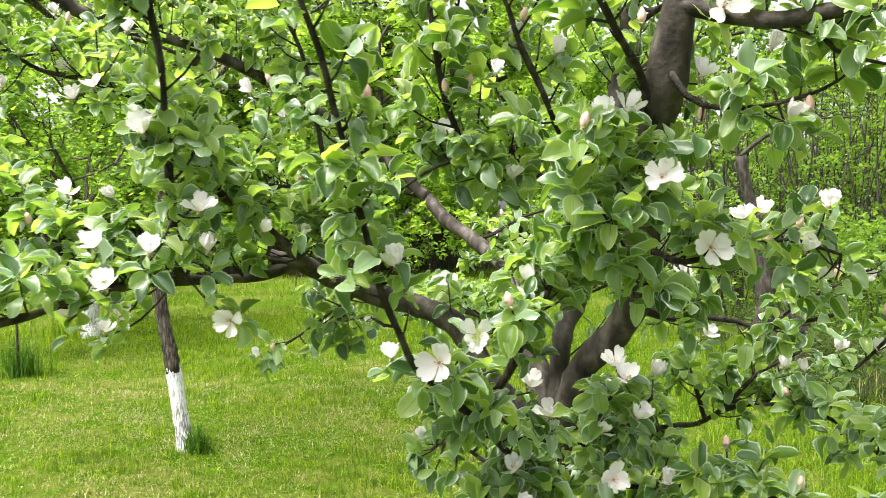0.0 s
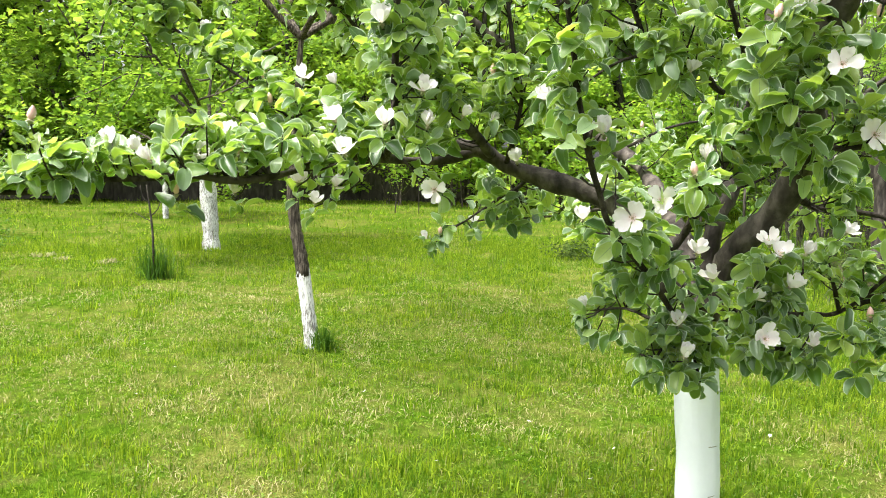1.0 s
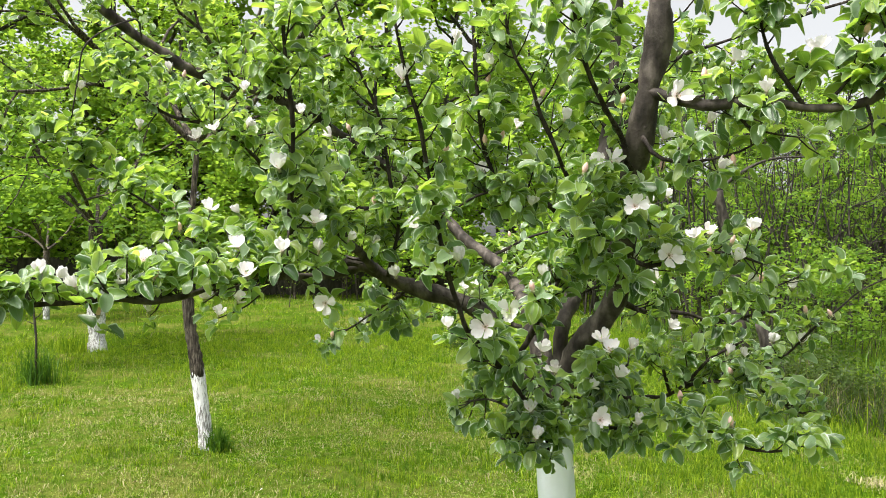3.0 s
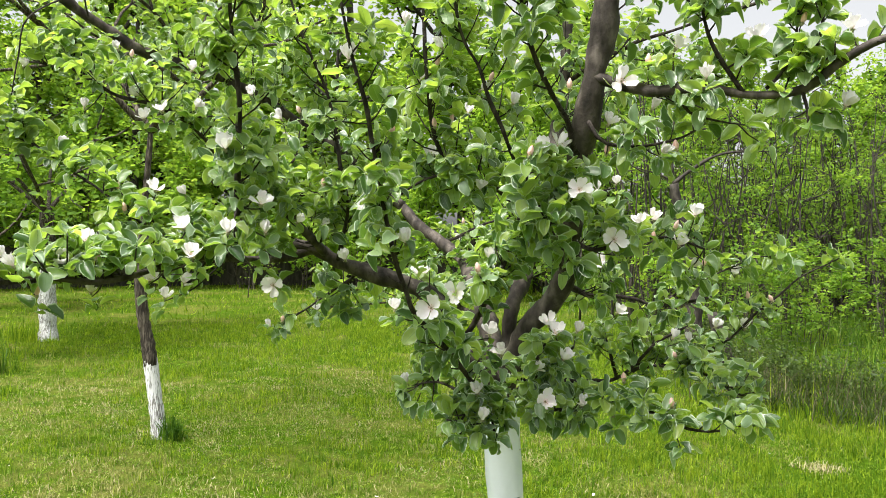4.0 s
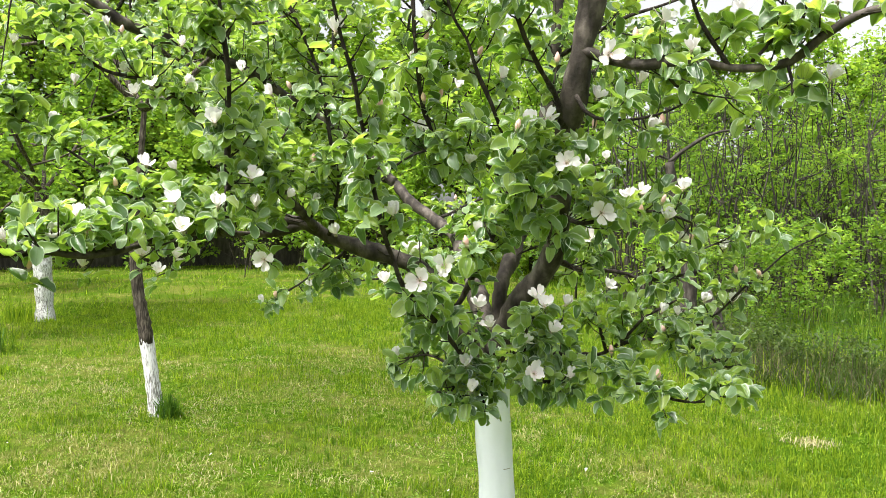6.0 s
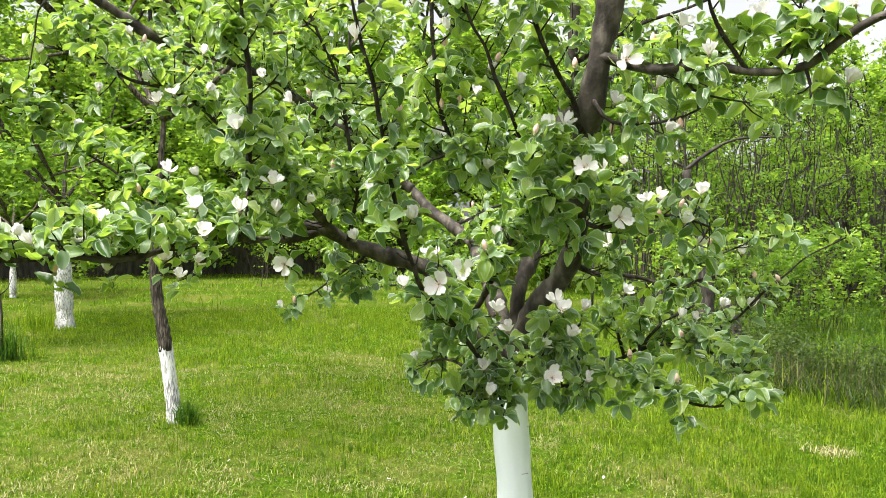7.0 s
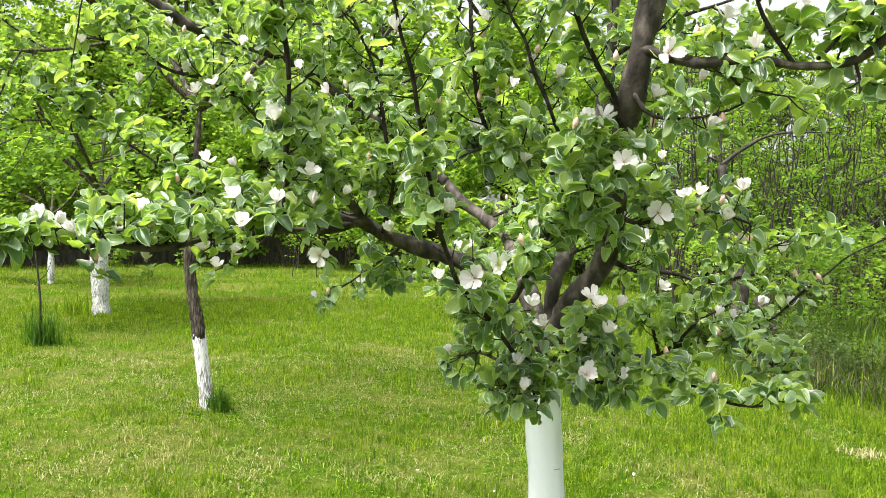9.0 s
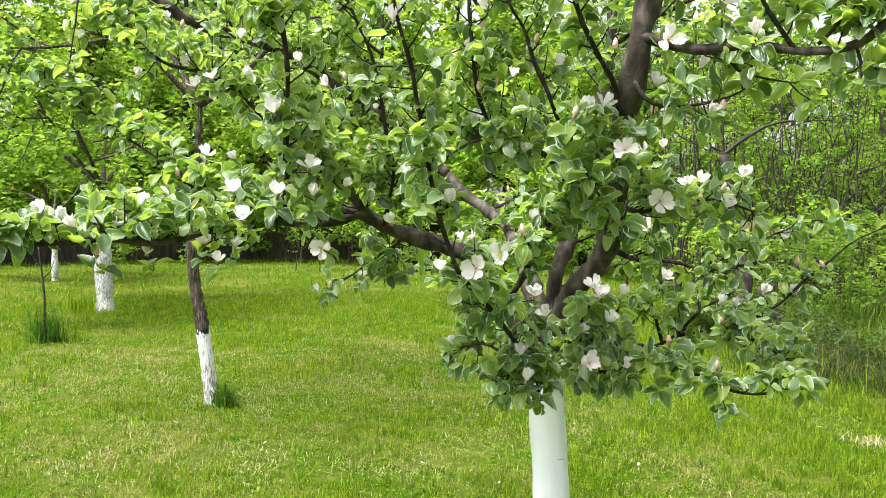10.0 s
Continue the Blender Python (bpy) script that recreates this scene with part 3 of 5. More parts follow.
BLOSSOMS_M = [
    ("h", -0.29, 1.61, 1.58), ("h", -0.23, 1.60, 1.49), ("h", -0.07, 1.12, 1.54), ("h", -0.17, 1.40, 1.62), ("f", -0.01, 1.15, 1.39), ("f", 0.05, 1.22, 1.42), ("h", 0.19, 2.76, 1.55), ("b", 0.21, 2.76, 1.62), ("h", 0.14, 1.28, 1.50), ("b", 0.10, 1.18, 1.47), ("b", 0.19, 1.27, 1.49), ("h", -0.09, 1.28, 1.38), ("o", -0.01, 2.11, 1.43), ("o", 0.15, 1.36, 1.31), ("o", 0.34, 1.45, 1.30), ("f", 0.32, 1.13, 1.66), ("o", -0.41, 2.70, 1.25), ("h", -0.27, 2.78, 1.25), ("h", 0.41, 1.50, 1.30), ("o", 0.50, 1.60, 1.48), ("o", 0.02, 2.15, 1.43), ("o", 0.33, 1.50, 1.32), ("b", -0.04, 1.30, 1.30)]
BLOSSOMS_R = [
    ("f", 0.45, 1.30, 1.55), ("o", 0.58, 1.50, 1.60), ("o", 0.63, 1.53, 1.61), ("h", 0.65, 1.39, 1.54), ("b", 0.58, 1.39, 1.55), ("h", 0.72, 1.48, 1.48), ("h", 0.60, 1.80, 1.73), ("h", 0.46, 1.50, 1.69), ("o", 0.70, 1.41, 1.62), ("b", 0.76, 1.50, 1.48), ("b", 0.64, 1.40, 1.58), ("h", 0.98, 1.78, 1.45), ("b", 1.12, 1.82, 1.36), ("h", 1.06, 1.88, 1.27), ("o", 0.63, 1.86, 1.32), ("h", 0.97, 1.90, 1.27), ("h", 0.81, 1.85, 1.24), ("h", 0.86, 1.85, 1.23), ("b", 1.03, 1.80, 1.37), ("h", 0.39, 1.45, 1.53)]
BLOSSOMS_W = [
    ("o", 0.18, 1.35, 1.26), ("o", 0.28, 1.42, 1.21), ("o", 0.35, 1.40, 1.24), ("f", 0.30, 1.38, 1.13), ("o", 0.12, 1.36, 1.16), ("h", 0.13, 1.33, 1.10), ("h", -0.05, 1.68, 1.13), ("h", 0.40, 1.39, 1.12), ("b", 0.51, 1.40, 1.18), ("b", 0.51, 1.36, 1.12), ("b", 0.47, 1.36, 1.10), ("b", 0.80, 1.80, 1.18), ("b", 0.61, 1.32, 1.13)]
BLOSSOMS_U = [
    ("f", 0.42, 1.15, 1.91), ("b", 0.48, 1.15, 1.95), ("h", 0.53, 0.94, 1.88), ("o", 0.67, 1.02, 1.98), ("b", 0.66, 1.02, 1.96), ("b", 0.76, 1.00, 2.01), ("h", 0.86, 1.00, 1.84), ("b", 0.86, 1.10, 1.82), ("o", 0.84, 0.95, 1.99), ("h", 0.53, 1.18, 1.75), ("b", 0.40, 1.20, 1.75), ("h", 0.42, 1.25, 1.83), ("b", 0.56, 1.18, 1.76), ("h", 0.51, 1.20, 1.86), ("o", 0.53, 1.10, 1.98)]

BLOSSOMS_END = [("b", -1.00, 0.92, 1.54), ("h", -0.96, 1.16, 1.50), ("h", -0.99, 1.14, 1.51), ("b", -1.24, 1.11, 1.46)]

# wood_runs: name, first and last radius, leafy shoots a metre, shoot length, path
BRANCH_PLAN = [
    ("limb", 0.038, 0.019, 3, 0.10, [(0.231, 1.69, 1.057), (0.181, 1.68, 1.143), (0.109, 1.67, 1.228), (0.051, 1.69, 1.333), (0.001, 1.71, 1.39), (-0.08, 1.74, 1.418), (-0.165, 1.76, 1.441), (-0.259, 1.77, 1.473), (-0.327, 1.77, 1.512), (-0.396, 1.76, 1.533)]),
    ("limb", 0.015, 0.007, 66, 0.11, [(-0.335, 1.77, 1.517), (-0.431, 1.74, 1.489), (-0.506, 1.7, 1.479), (-0.562, 1.62, 1.49), (-0.621, 1.52, 1.488), (-0.694, 1.42, 1.467), (-0.753, 1.35, 1.443), (-0.819, 1.28, 1.437), (-0.885, 1.2, 1.45)]),
    ("branch", 0.007, 0.003, 60, 0.06, [(-0.885, 1.2, 1.45), (-1.023, 1.14, 1.432), (-1.109, 1.1, 1.416), (-1.221, 1.08, 1.409), (-1.325, 1.05, 1.401), (-1.435, 1.03, 1.407)]),
    ("limb", 0.032, 0.022, 4, 0.10, [(0.233, 1.72, 1.102), (0.212, 1.85, 1.258), (0.206, 2.1, 1.348), (0.182, 2.45, 1.457), (0.105, 2.6, 1.534), (0.014, 2.7, 1.605), (-0.059, 2.75, 1.69)]),
    ("limb", 0.014, 0.010, 75, 0.08, [(-0.300, 1.75, 1.500), (-0.385, 1.62, 1.605), (-0.480, 1.52, 1.695), (-0.530, 1.50, 1.745)]),
    ("branch", 0.006, 0.003, 20, 0.06, [(-0.430, 1.57, 1.655), (-0.400, 1.60, 1.720), (-0.370, 1.62, 1.775)]),
    ("branch", 0.005, 0.003, 60, 0.05, [(0.150, 1.50, 1.127), (0.115, 1.42, 1.085), (0.080, 1.38, 1.045)]),
    ("branch", 0.005, 0.003, 60, 0.05, [(0.150, 1.50, 1.127), (0.165, 1.42, 1.080), (0.172, 1.37, 1.035)]),
    ("branch", 0.006, 0.003, 36, 0.05, [(0.235, 1.66, 1.066), (0.262, 1.52, 1.150), (0.285, 1.44, 1.225), (0.300, 1.40, 1.275)]),
    ("branch", 0.006, 0.003, 34, 0.05, [(0.262, 1.52, 1.150), (0.330, 1.47, 1.205), (0.385, 1.44, 1.262)]),
    ("limb", 0.012, 0.008, 34, 0.16, [(-0.059, 2.75, 1.69), (-0.252, 2.75, 1.735), (-0.485, 2.7, 1.728), (-0.653, 2.6, 1.742), (-0.734, 2.5, 1.789), (-0.823, 2.3, 1.944), (-0.903, 2.1, 1.989)]),
    ("limb", 0.022, 0.016, 44, 0.18, [(-0.059, 2.75, 1.69), (-0.301, 2.75, 1.903), (-0.534, 2.7, 2.057), (-0.724, 2.5, 2.152), (-0.884, 2.3, 2.177), (-0.992, 2.2, 2.2), (-1.125, 2.1, 2.284), (-1.227, 2.0, 2.359)]),
    ("limb", 0.026, 0.018, 20, 0.20, [(0.232, 1.7, 1.105), (0.253, 1.72, 1.238), (0.264, 1.72, 1.341), (0.31, 1.8, 1.431), (0.367, 1.9, 1.546), (0.411, 1.95, 1.734), (0.456, 2.0, 1.928), (0.475, 2.0, 2.08), (0.484, 2.0, 2.231), (0.504, 2.0, 2.495)]),
    ("limb", 0.036, 0.025, 5, 0.12, [(0.236, 1.69, 1.087), (0.27, 1.66, 1.213), (0.303, 1.62, 1.308), (0.36, 1.58, 1.38), (0.378, 1.52, 1.467), (0.374, 1.45, 1.575), (0.366, 1.36, 1.702), (0.367, 1.28, 1.805), (0.381, 1.24, 1.934), (0.394, 1.22, 2.049), (0.4, 1.2, 2.174), (0.42, 1.2, 2.395)]),
    ("branch", 0.0135, 0.008, 20, 0.09, [(0.382, 1.23, 1.934), (0.429, 1.2, 1.916), (0.48, 1.15, 1.892), (0.528, 1.12, 1.89), (0.59, 1.08, 1.881), (0.66, 1.05, 1.862), (0.708, 1.02, 1.862), (0.765, 1.0, 1.872), (0.797, 0.98, 1.894), (0.827, 0.95, 1.924), (0.867, 0.92, 1.952), (0.907, 0.9, 1.961), (1.015, 0.85, 1.976)]),
    ("branch", 0.006, 0.003, 38, 0.06, [(0.66, 1.05, 1.864), (0.621, 1.05, 1.918), (0.576, 1.05, 1.995), (0.549, 1.05, 2.079)]),
    ("branch", 0.0045, 0.003, 36, 0.05, [(0.695, 1.02, 1.874), (0.732, 1.02, 1.914), (0.755, 1.02, 1.969), (0.765, 1.02, 2.064)]),
    ("branch", 0.0055, 0.003, 36, 0.05, [(0.765, 1.0, 1.869), (0.788, 1.0, 1.941), (0.805, 1.0, 2.012), (0.809, 1.0, 2.095)]),
    ("branch", 0.004, 0.003, 40, 0.04, [(0.762, 1.0, 1.867), (0.767, 0.99, 1.826), (0.765, 0.98, 1.795)]),
    ("branch", 0.004, 0.002, 14, 0.05, [(0.528, 1.12, 1.89), (0.568, 1.12, 1.838), (0.64, 1.15, 1.825), (0.729, 1.2, 1.822)]),
    ("branch", 0.006, 0.002, 18, 0.06, [(0.364, 1.23, 1.825), (0.377, 1.2, 1.788), (0.399, 1.18, 1.768), (0.479, 1.18, 1.765), (0.572, 1.18, 1.789), (0.633, 1.2, 1.826)]),
    ("branch", 0.009, 0.004, 20, 0.08, [(0.39, 1.55, 1.419), (0.454, 1.6, 1.397), (0.536, 1.66, 1.389), (0.634, 1.7, 1.37), (0.702, 1.72, 1.347), (0.789, 1.74, 1.356), (0.891, 1.75, 1.377)]),
    ("branch", 0.007, 0.003, 34, 0.07, [(0.377, 1.47, 1.545), (0.42, 1.35, 1.523), (0.476, 1.34, 1.538), (0.561, 1.38, 1.554), (0.643, 1.4, 1.555), (0.728, 1.42, 1.526)]),
    ("branch", 0.007, 0.002, 16, 0.06, [(0.682, 1.9, 1.12), (0.833, 1.9, 1.152), (0.975, 1.9, 1.199), (1.093, 1.85, 1.326), (1.197, 1.8, 1.434), (1.296, 1.75, 1.504)]),
    ("branch", 0.005, 0.002, 26, 0.06, [(0.711, 1.72, 1.349), (0.827, 1.75, 1.412), (0.983, 1.78, 1.474), (1.074, 1.78, 1.501), (1.157, 1.78, 1.484)]),
    ("branch", 0.007, 0.003, 46, 0.05, [(0.235, 1.66, 1.066), (0.294, 1.5, 1.09), (0.385, 1.42, 1.101), (0.465, 1.38, 1.121), (0.53, 1.35, 1.127), (0.583, 1.33, 1.099), (0.645, 1.3, 1.077), (0.724, 1.28, 1.077), (0.777, 1.27, 1.108)]),
    ("branch", 0.009, 0.004, 34, 0.08, [(0.243, 1.7, 1.122), (0.39, 1.75, 1.122), (0.538, 1.85, 1.099), (0.641, 1.9, 1.101), (0.701, 1.9, 1.142), (0.768, 1.88, 1.22), (0.859, 1.85, 1.279)]),
    ("branch", 0.006, 0.004, 26, 0.06, [(0.641, 1.9, 1.101), (0.612, 1.89, 1.181), (0.584, 1.88, 1.274)]),
    ("branch", 0.005, 0.003, 40, 0.07, [(0.701, 1.9, 1.142), (0.834, 1.85, 1.141), (0.884, 1.7, 1.131), (0.843, 1.45, 1.121)]),
    ("branch", 0.0088, 0.004, 30, 0.06, [(0.215, 1.66, 1.063), (0.15, 1.5, 1.127), (0.104, 1.39, 1.185), (0.048, 1.32, 1.261), (-0.005, 1.25, 1.324), (-0.046, 1.2, 1.376), (-0.069, 1.17, 1.423), (-0.093, 1.14, 1.488), (-0.108, 1.12, 1.575), (-0.124, 1.1, 1.66), (-0.139, 1.07, 1.729), (-0.151, 1.03, 1.805), (-0.167, 1.0, 1.868), (-0.187, 0.97, 1.939), (-0.201, 0.95, 2.021)]),
    ("branch", 0.009, 0.004, 40, 0.07, [(0.057, 1.35, 1.271), (0.115, 1.3, 1.354), (0.156, 1.28, 1.446), (0.192, 1.27, 1.542), (0.208, 1.25, 1.623), (0.212, 1.2, 1.699), (0.216, 1.15, 1.758)]),
    ("branch", 0.005, 0.003, 34, 0.05, [(0.15, 1.5, 1.127), (0.085, 1.42, 1.15), (0.03, 1.5, 1.158), (-0.035, 1.66, 1.121)]),
    ("branch", 0.005, 0.003, 50, 0.05, [(0.148, 1.48, 1.128), (0.106, 1.4, 1.117), (0.082, 1.37, 1.08), (0.045, 1.35, 1.092)]),
    ("branch", 0.010, 0.005, 36, 0.09, [(-0.551, 1.62, 1.49), (-0.517, 1.5, 1.534), (-0.491, 1.4, 1.634), (-0.487, 1.38, 1.703), (-0.474, 1.33, 1.808), (-0.471, 1.3, 1.911), (-0.477, 1.28, 1.986), (-0.484, 1.25, 2.108)]),
    ("branch", 0.009, 0.004, 30, 0.08, [(0.364, 1.3, 1.76), (0.336, 1.25, 1.767), (0.303, 1.2, 1.825), (0.247, 1.12, 1.88), (0.207, 1.08, 1.944), (0.18, 1.05, 1.995), (0.156, 1.0, 2.072)]),
    ("branch", 0.010, 0.004, 24, 0.09, [(0.388, 1.92, 1.62), (0.286, 1.6, 1.705), (0.211, 1.4, 1.761), (0.178, 1.35, 1.818), (0.139, 1.33, 1.891), (0.107, 1.3, 1.967), (0.065, 1.3, 2.047), (0.043, 1.3, 2.142)]),
    ("branch", 0.009, 0.004, 26, 0.10, [(0.269, 1.75, 1.665), (0.173, 1.6, 1.703), (0.085, 1.5, 1.724), (0.034, 1.48, 1.781), (0.005, 1.45, 1.851), (-0.013, 1.4, 1.943), (-0.021, 1.4, 2.043), (-0.03, 1.4, 2.171)]),
    ("branch", 0.008, 0.003, 30, 0.10, [(-0.259, 1.77, 1.473), (-0.242, 1.65, 1.538), (-0.221, 1.6, 1.633), (-0.24, 1.6, 1.712), (-0.276, 1.6, 1.931), (-0.336, 1.6, 2.054), (-0.376, 1.6, 2.162), (-0.4, 1.6, 2.254)]),
    ("branch", 0.009, 0.003, 38, 0.11, [(-0.712, 2.4, 1.781), (-0.746, 2.0, 1.901), (-0.826, 1.85, 1.946), (-0.961, 1.85, 1.986), (-1.098, 1.9, 2.062), (-1.28, 2.0, 2.106)]),
    ("branch", 0.005, 0.002, 34, 0.06, [(-0.694, 1.42, 1.467), (-0.761, 1.52, 1.576), (-0.893, 1.6, 1.666), (-1.007, 1.64, 1.733), (-1.071, 1.63, 1.785), (-1.227, 1.6, 1.862)]),
    ("branch", 0.003, 0.002, 4, 0.04, [(-1.125, 2.1, 2.284), (-1.0, 1.7, 2.23), (-1.048, 1.5, 2.111), (-1.073, 1.5, 2.009), (-1.09, 1.5, 1.907)]),
    ("branch", 0.006, 0.002, 24, 0.07, [(-0.199, 1.77, 1.445), (-0.317, 1.95, 1.355), (-0.446, 2.1, 1.265), (-0.5, 2.14, 1.212)]),
    ("branch", 0.010, 0.003, 30, 0.09, [(0.204, 1.9, 1.289), (0.068, 2.3, 1.333), (-0.102, 2.7, 1.28), (-0.298, 2.78, 1.261), (-0.434, 2.7, 1.242)]),
    ("branch", 0.004, 0.002, 60, 0.07, [(0.085, 1.5, 1.724), (-0.008, 1.45, 1.703), (-0.082, 1.45, 1.658), (-0.142, 1.5, 1.599)]),
    ("branch", 0.004, 0.002, 60, 0.05, [(0.212, 1.25, 1.636), (0.247, 1.2, 1.608), (0.285, 1.22, 1.556), (0.306, 1.25, 1.475)]),
    ("branch", 0.004, 0.002, 60, 0.05, [(0.366, 1.36, 1.702), (0.317, 1.25, 1.665), (0.287, 1.2, 1.609), (0.247, 1.2, 1.569)]),
    ("branch", 0.009, 0.004, 22, 0.14, [(0.46, 2.0, 1.94), (0.58, 2.1, 2.03), (0.72, 2.2, 2.10), (0.90, 2.25, 2.14), (1.10, 2.3, 2.20)]),
    ("branch", 0.008, 0.004, 20, 0.14, [(0.48, 2.0, 2.08), (0.62, 1.8, 2.15), (0.80, 1.6, 2.19), (1.00, 1.5, 2.24)]),
    ("branch", 0.008, 0.004, 16, 0.12, [(0.105, 2.6, 1.534), (0.182, 2.7, 1.559), (0.314, 2.8, 1.623), (0.446, 2.85, 1.652)]),
]


def leaf_cluster(at, heading, count, size, rng, out):
    """Leaves spiralling round the end of a shoot; the lower ones hang."""
    turn = rng.rand() * 6.283
    ax = frame_of(np.cross(heading, (0.4, 0.3, 0.8)), heading)
    for k in range(count):
        a = turn + k * 2.4 + rng.randn() * 0.25
        spread = radians(48 + 42 * rng.rand())
        d = heading * math.cos(spread) + (ax[:, 0] * math.cos(a) + ax[:, 1] * math.sin(a)) * math.sin(spread)
        hang = -0.7 if rng.rand() < (0.10 if at[0] < -0.5 else 0.26) else 0.12
        d = unit(d * [1, 1, 0.75] + np.array([0, 0, hang + 0.25 * rng.randn()]))
        up = unit(np.array([0, 0, 1.1]) + 0.5 * rng.randn(3) + 0.3 * heading + (np.array([0, -0.5, 0]) if hang < 0 else 0))
        s = 0.84 * size * (0.52 + 0.56 * rng.rand())
        out.append((at + heading * 0.01 * rng.randn(), frame_of(d, up), s, rng.randint(len(LEAF_SHAPES))))


def leaf_array(leaves, origin):
    vs, ts, us, n = [], [], [], 0
    for at, ax, s, k in leaves:
        v, t, uv = LEAF_SHAPES[k]
        vs.append((v * s) @ ax.T + at - origin)
        ts.append(t + n)
        us.append(uv)
        n += len(v)
    return np.vstack(vs), np.vstack(ts), np.vstack(us)


def quince_tree():
    rng = np.random.RandomState(21)
    origin = np.array([0.262, 1.72, 0.0])
    tree = thing("quince_tree", origin, "flowering quince tree with white blossoms and a white trunk guard", "tree")

    def limb(name, path, radii, mat, sides, rough, seed):
        return part(name, tube(name, path - origin, radii, mat, sides, rough, seed), tree)

    trunk = smooth_path([(0.262, 1.72, -0.05, 0.055), (0.258, 1.715, 0.4, 0.05), (0.252, 1.71, 0.72, 0.045), (0.238, 1.70, 0.91, 0.043), (0.231, 1.69, 1.04, 0.043), (0.233, 1.69, 1.12, 0.04)], 0.04)
    limb("trunk", trunk[:, :3], trunk[:, 3], BARK, 14, 0.05, 1)
    # guard: a thin plastic sleeve with an uneven top and a lapped seam
    g = smooth_path([(0.262, 1.72, 0.0, 0.062), (0.258, 1.715, 0.4, 0.056), (0.252, 1.71, 0.72, 0.0535), (0.240, 1.70, 0.90, 0.0535), (0.232, 1.691, 1.078, 0.054)], 0.025)
    sides = 36
    v, f = [], []
    for shell in (0.0, 0.002):
        for i, (x, y, z, r) in enumerate(g):
            for k in range(sides):
                a = 2 * math.pi * k / sides
                rr = r - shell + 0.0024 * math.sin(3 * a + z * 5) + 0.0012 * math.sin(z * 31 + 2 * a) + 0.0008 * math.sin(9 * a + 3 * math.sin(z * 7)) + (0.0025 if abs(k - 7) < 2 else 0)
                top = 0.03 * math.sin(a + 0.9) * (i / (len(g) - 1)) ** 8
                v.append((x + rr * math.cos(a) - origin[0], y + rr * math.sin(a) - origin[1], z + top))
    n = len(g) * sides
    for i in range(len(g) - 1):
        for k in range(sides):
            q = (i * sides + k, i * sides + (k + 1) % sides, (i + 1) * sides + (k + 1) % sides, (i + 1) * sides + k)
            f += [q, tuple(j + n for j in q[::-1])]
    e = (len(g) - 1) * sides
    f += [(e + k, e + (k + 1) % sides, n + e + (k + 1) % sides, n + e + k) for k in range(sides)]
    guard = part("trunk_guard", mesh_of("trunk_guard", v, f, GUARD), tree, "white plastic trunk guard with stitched slits")
    for a, z in ((-1.95, 0.86), (-1.3, 0.79), (-1.05, 0.93), (-1.75, 0.62), (-1.2, 0.66), (-1.6, 0.95)):
        r = 0.0555
        sv, sf = [], []
        for k in range(6):
            b = a + 0.045 * k * 2
            for h in (-0.0012, 0.0012):
                sv.append((0.249 + r * math.cos(b) - origin[0], 1.707 + r * math.sin(b) - origin[1], z + h))
        sf = [(2 * k, 2 * k + 2, 2 * k + 3, 2 * k + 1) for k in range(5)]
        part("slit", mesh_of("slit", sv, sf, SLIT), guard)

    # a dark tear low on the sleeve
    tv = [(0.0585 * math.cos(-2.1 + u) - 0.003, 0.0585 * math.sin(-2.1 + u) - 0.003, 0.525 + w) for u, w in ((0, 0.020), (0.10, 0.008), (0.20, -0.010), (0.26, -0.020), (0.12, -0.016), (0.03, -0.006))]
    part("tear", mesh_of("tear", tv, [(0, 5, 4, 3, 2, 1)], RUST), guard, "dark tear in the plastic")

    samples, flowers, shoots, leaves = [], [], [], []
    for s, (name, r0, r1, density, reach, pts) in enumerate(BRANCH_PLAN):
        path = smooth_path(pts, 0.02 if r0 > 0.008 else 0.025)
        n = len(path)
        wig = np.array([[noise.noise(Vector((p[0] * 9, p[1] * 9, p[2] * 9 + 7 * c))) for c in range(3)] for p in path])
        path = path + wig * min(0.008, r0)
        t = np.linspace(0, 1, n)
        radii = r0 + (r1 - r0) * t ** 0.8
        limb(name, path, radii, BARK if r0 > 0.012 else TWIG, 12 if r0 > 0.02 else 8 if r0 > 0.007 else 6, 0.10, s + 10)
        samples.append(path)
        length = np.linalg.norm(np.diff(path, axis=0), axis=1).sum()
        start = 0.45 if r0 > 0.03 else 0.12
        for k in range(int(length * density * 1.25 * (1 - start))):
            i = int((start + (1 - start) * rng.rand()) * (n - 1))
            tan = unit(path[min(i + 1, n - 1)] - path[max(i - 1, 0)])
            out = rng.randn(3)
            out -= tan * (out @ tan)
            heading = unit(unit(out) + 0.5 * tan + np.array([0, -0.1, 1.2 if path[i][0] < -0.5 else 0.55]))
            if path[i][2] > 2.18 and rng.rand() < 0.75:
                continue
            shoots.append((path[i], heading, reach * (0.35 + 1.0 * rng.rand())))
        end = unit(path[-1] - path[-3])
        leaf_cluster(path[-1], end, 6, 0.06, rng, leaves)
    allpts = np.vstack(samples)

    def spur(a, b, r):
        mid = (a + b) / 2 + np.array([0, 0, -0.08]) * np.linalg.norm(b - a)
        p = smooth_path([a, mid, b], 0.03)
        part("spur", tube("spur", p - origin, np.linspace(r, r * 0.6, len(p)), TWIG, 5, 0.12, 3), tree)

    # blossoms with the leaves beneath them
    kinds = {"o": (56, 0.032), "f": (70, 0.034), "h": (32, 0.030)}
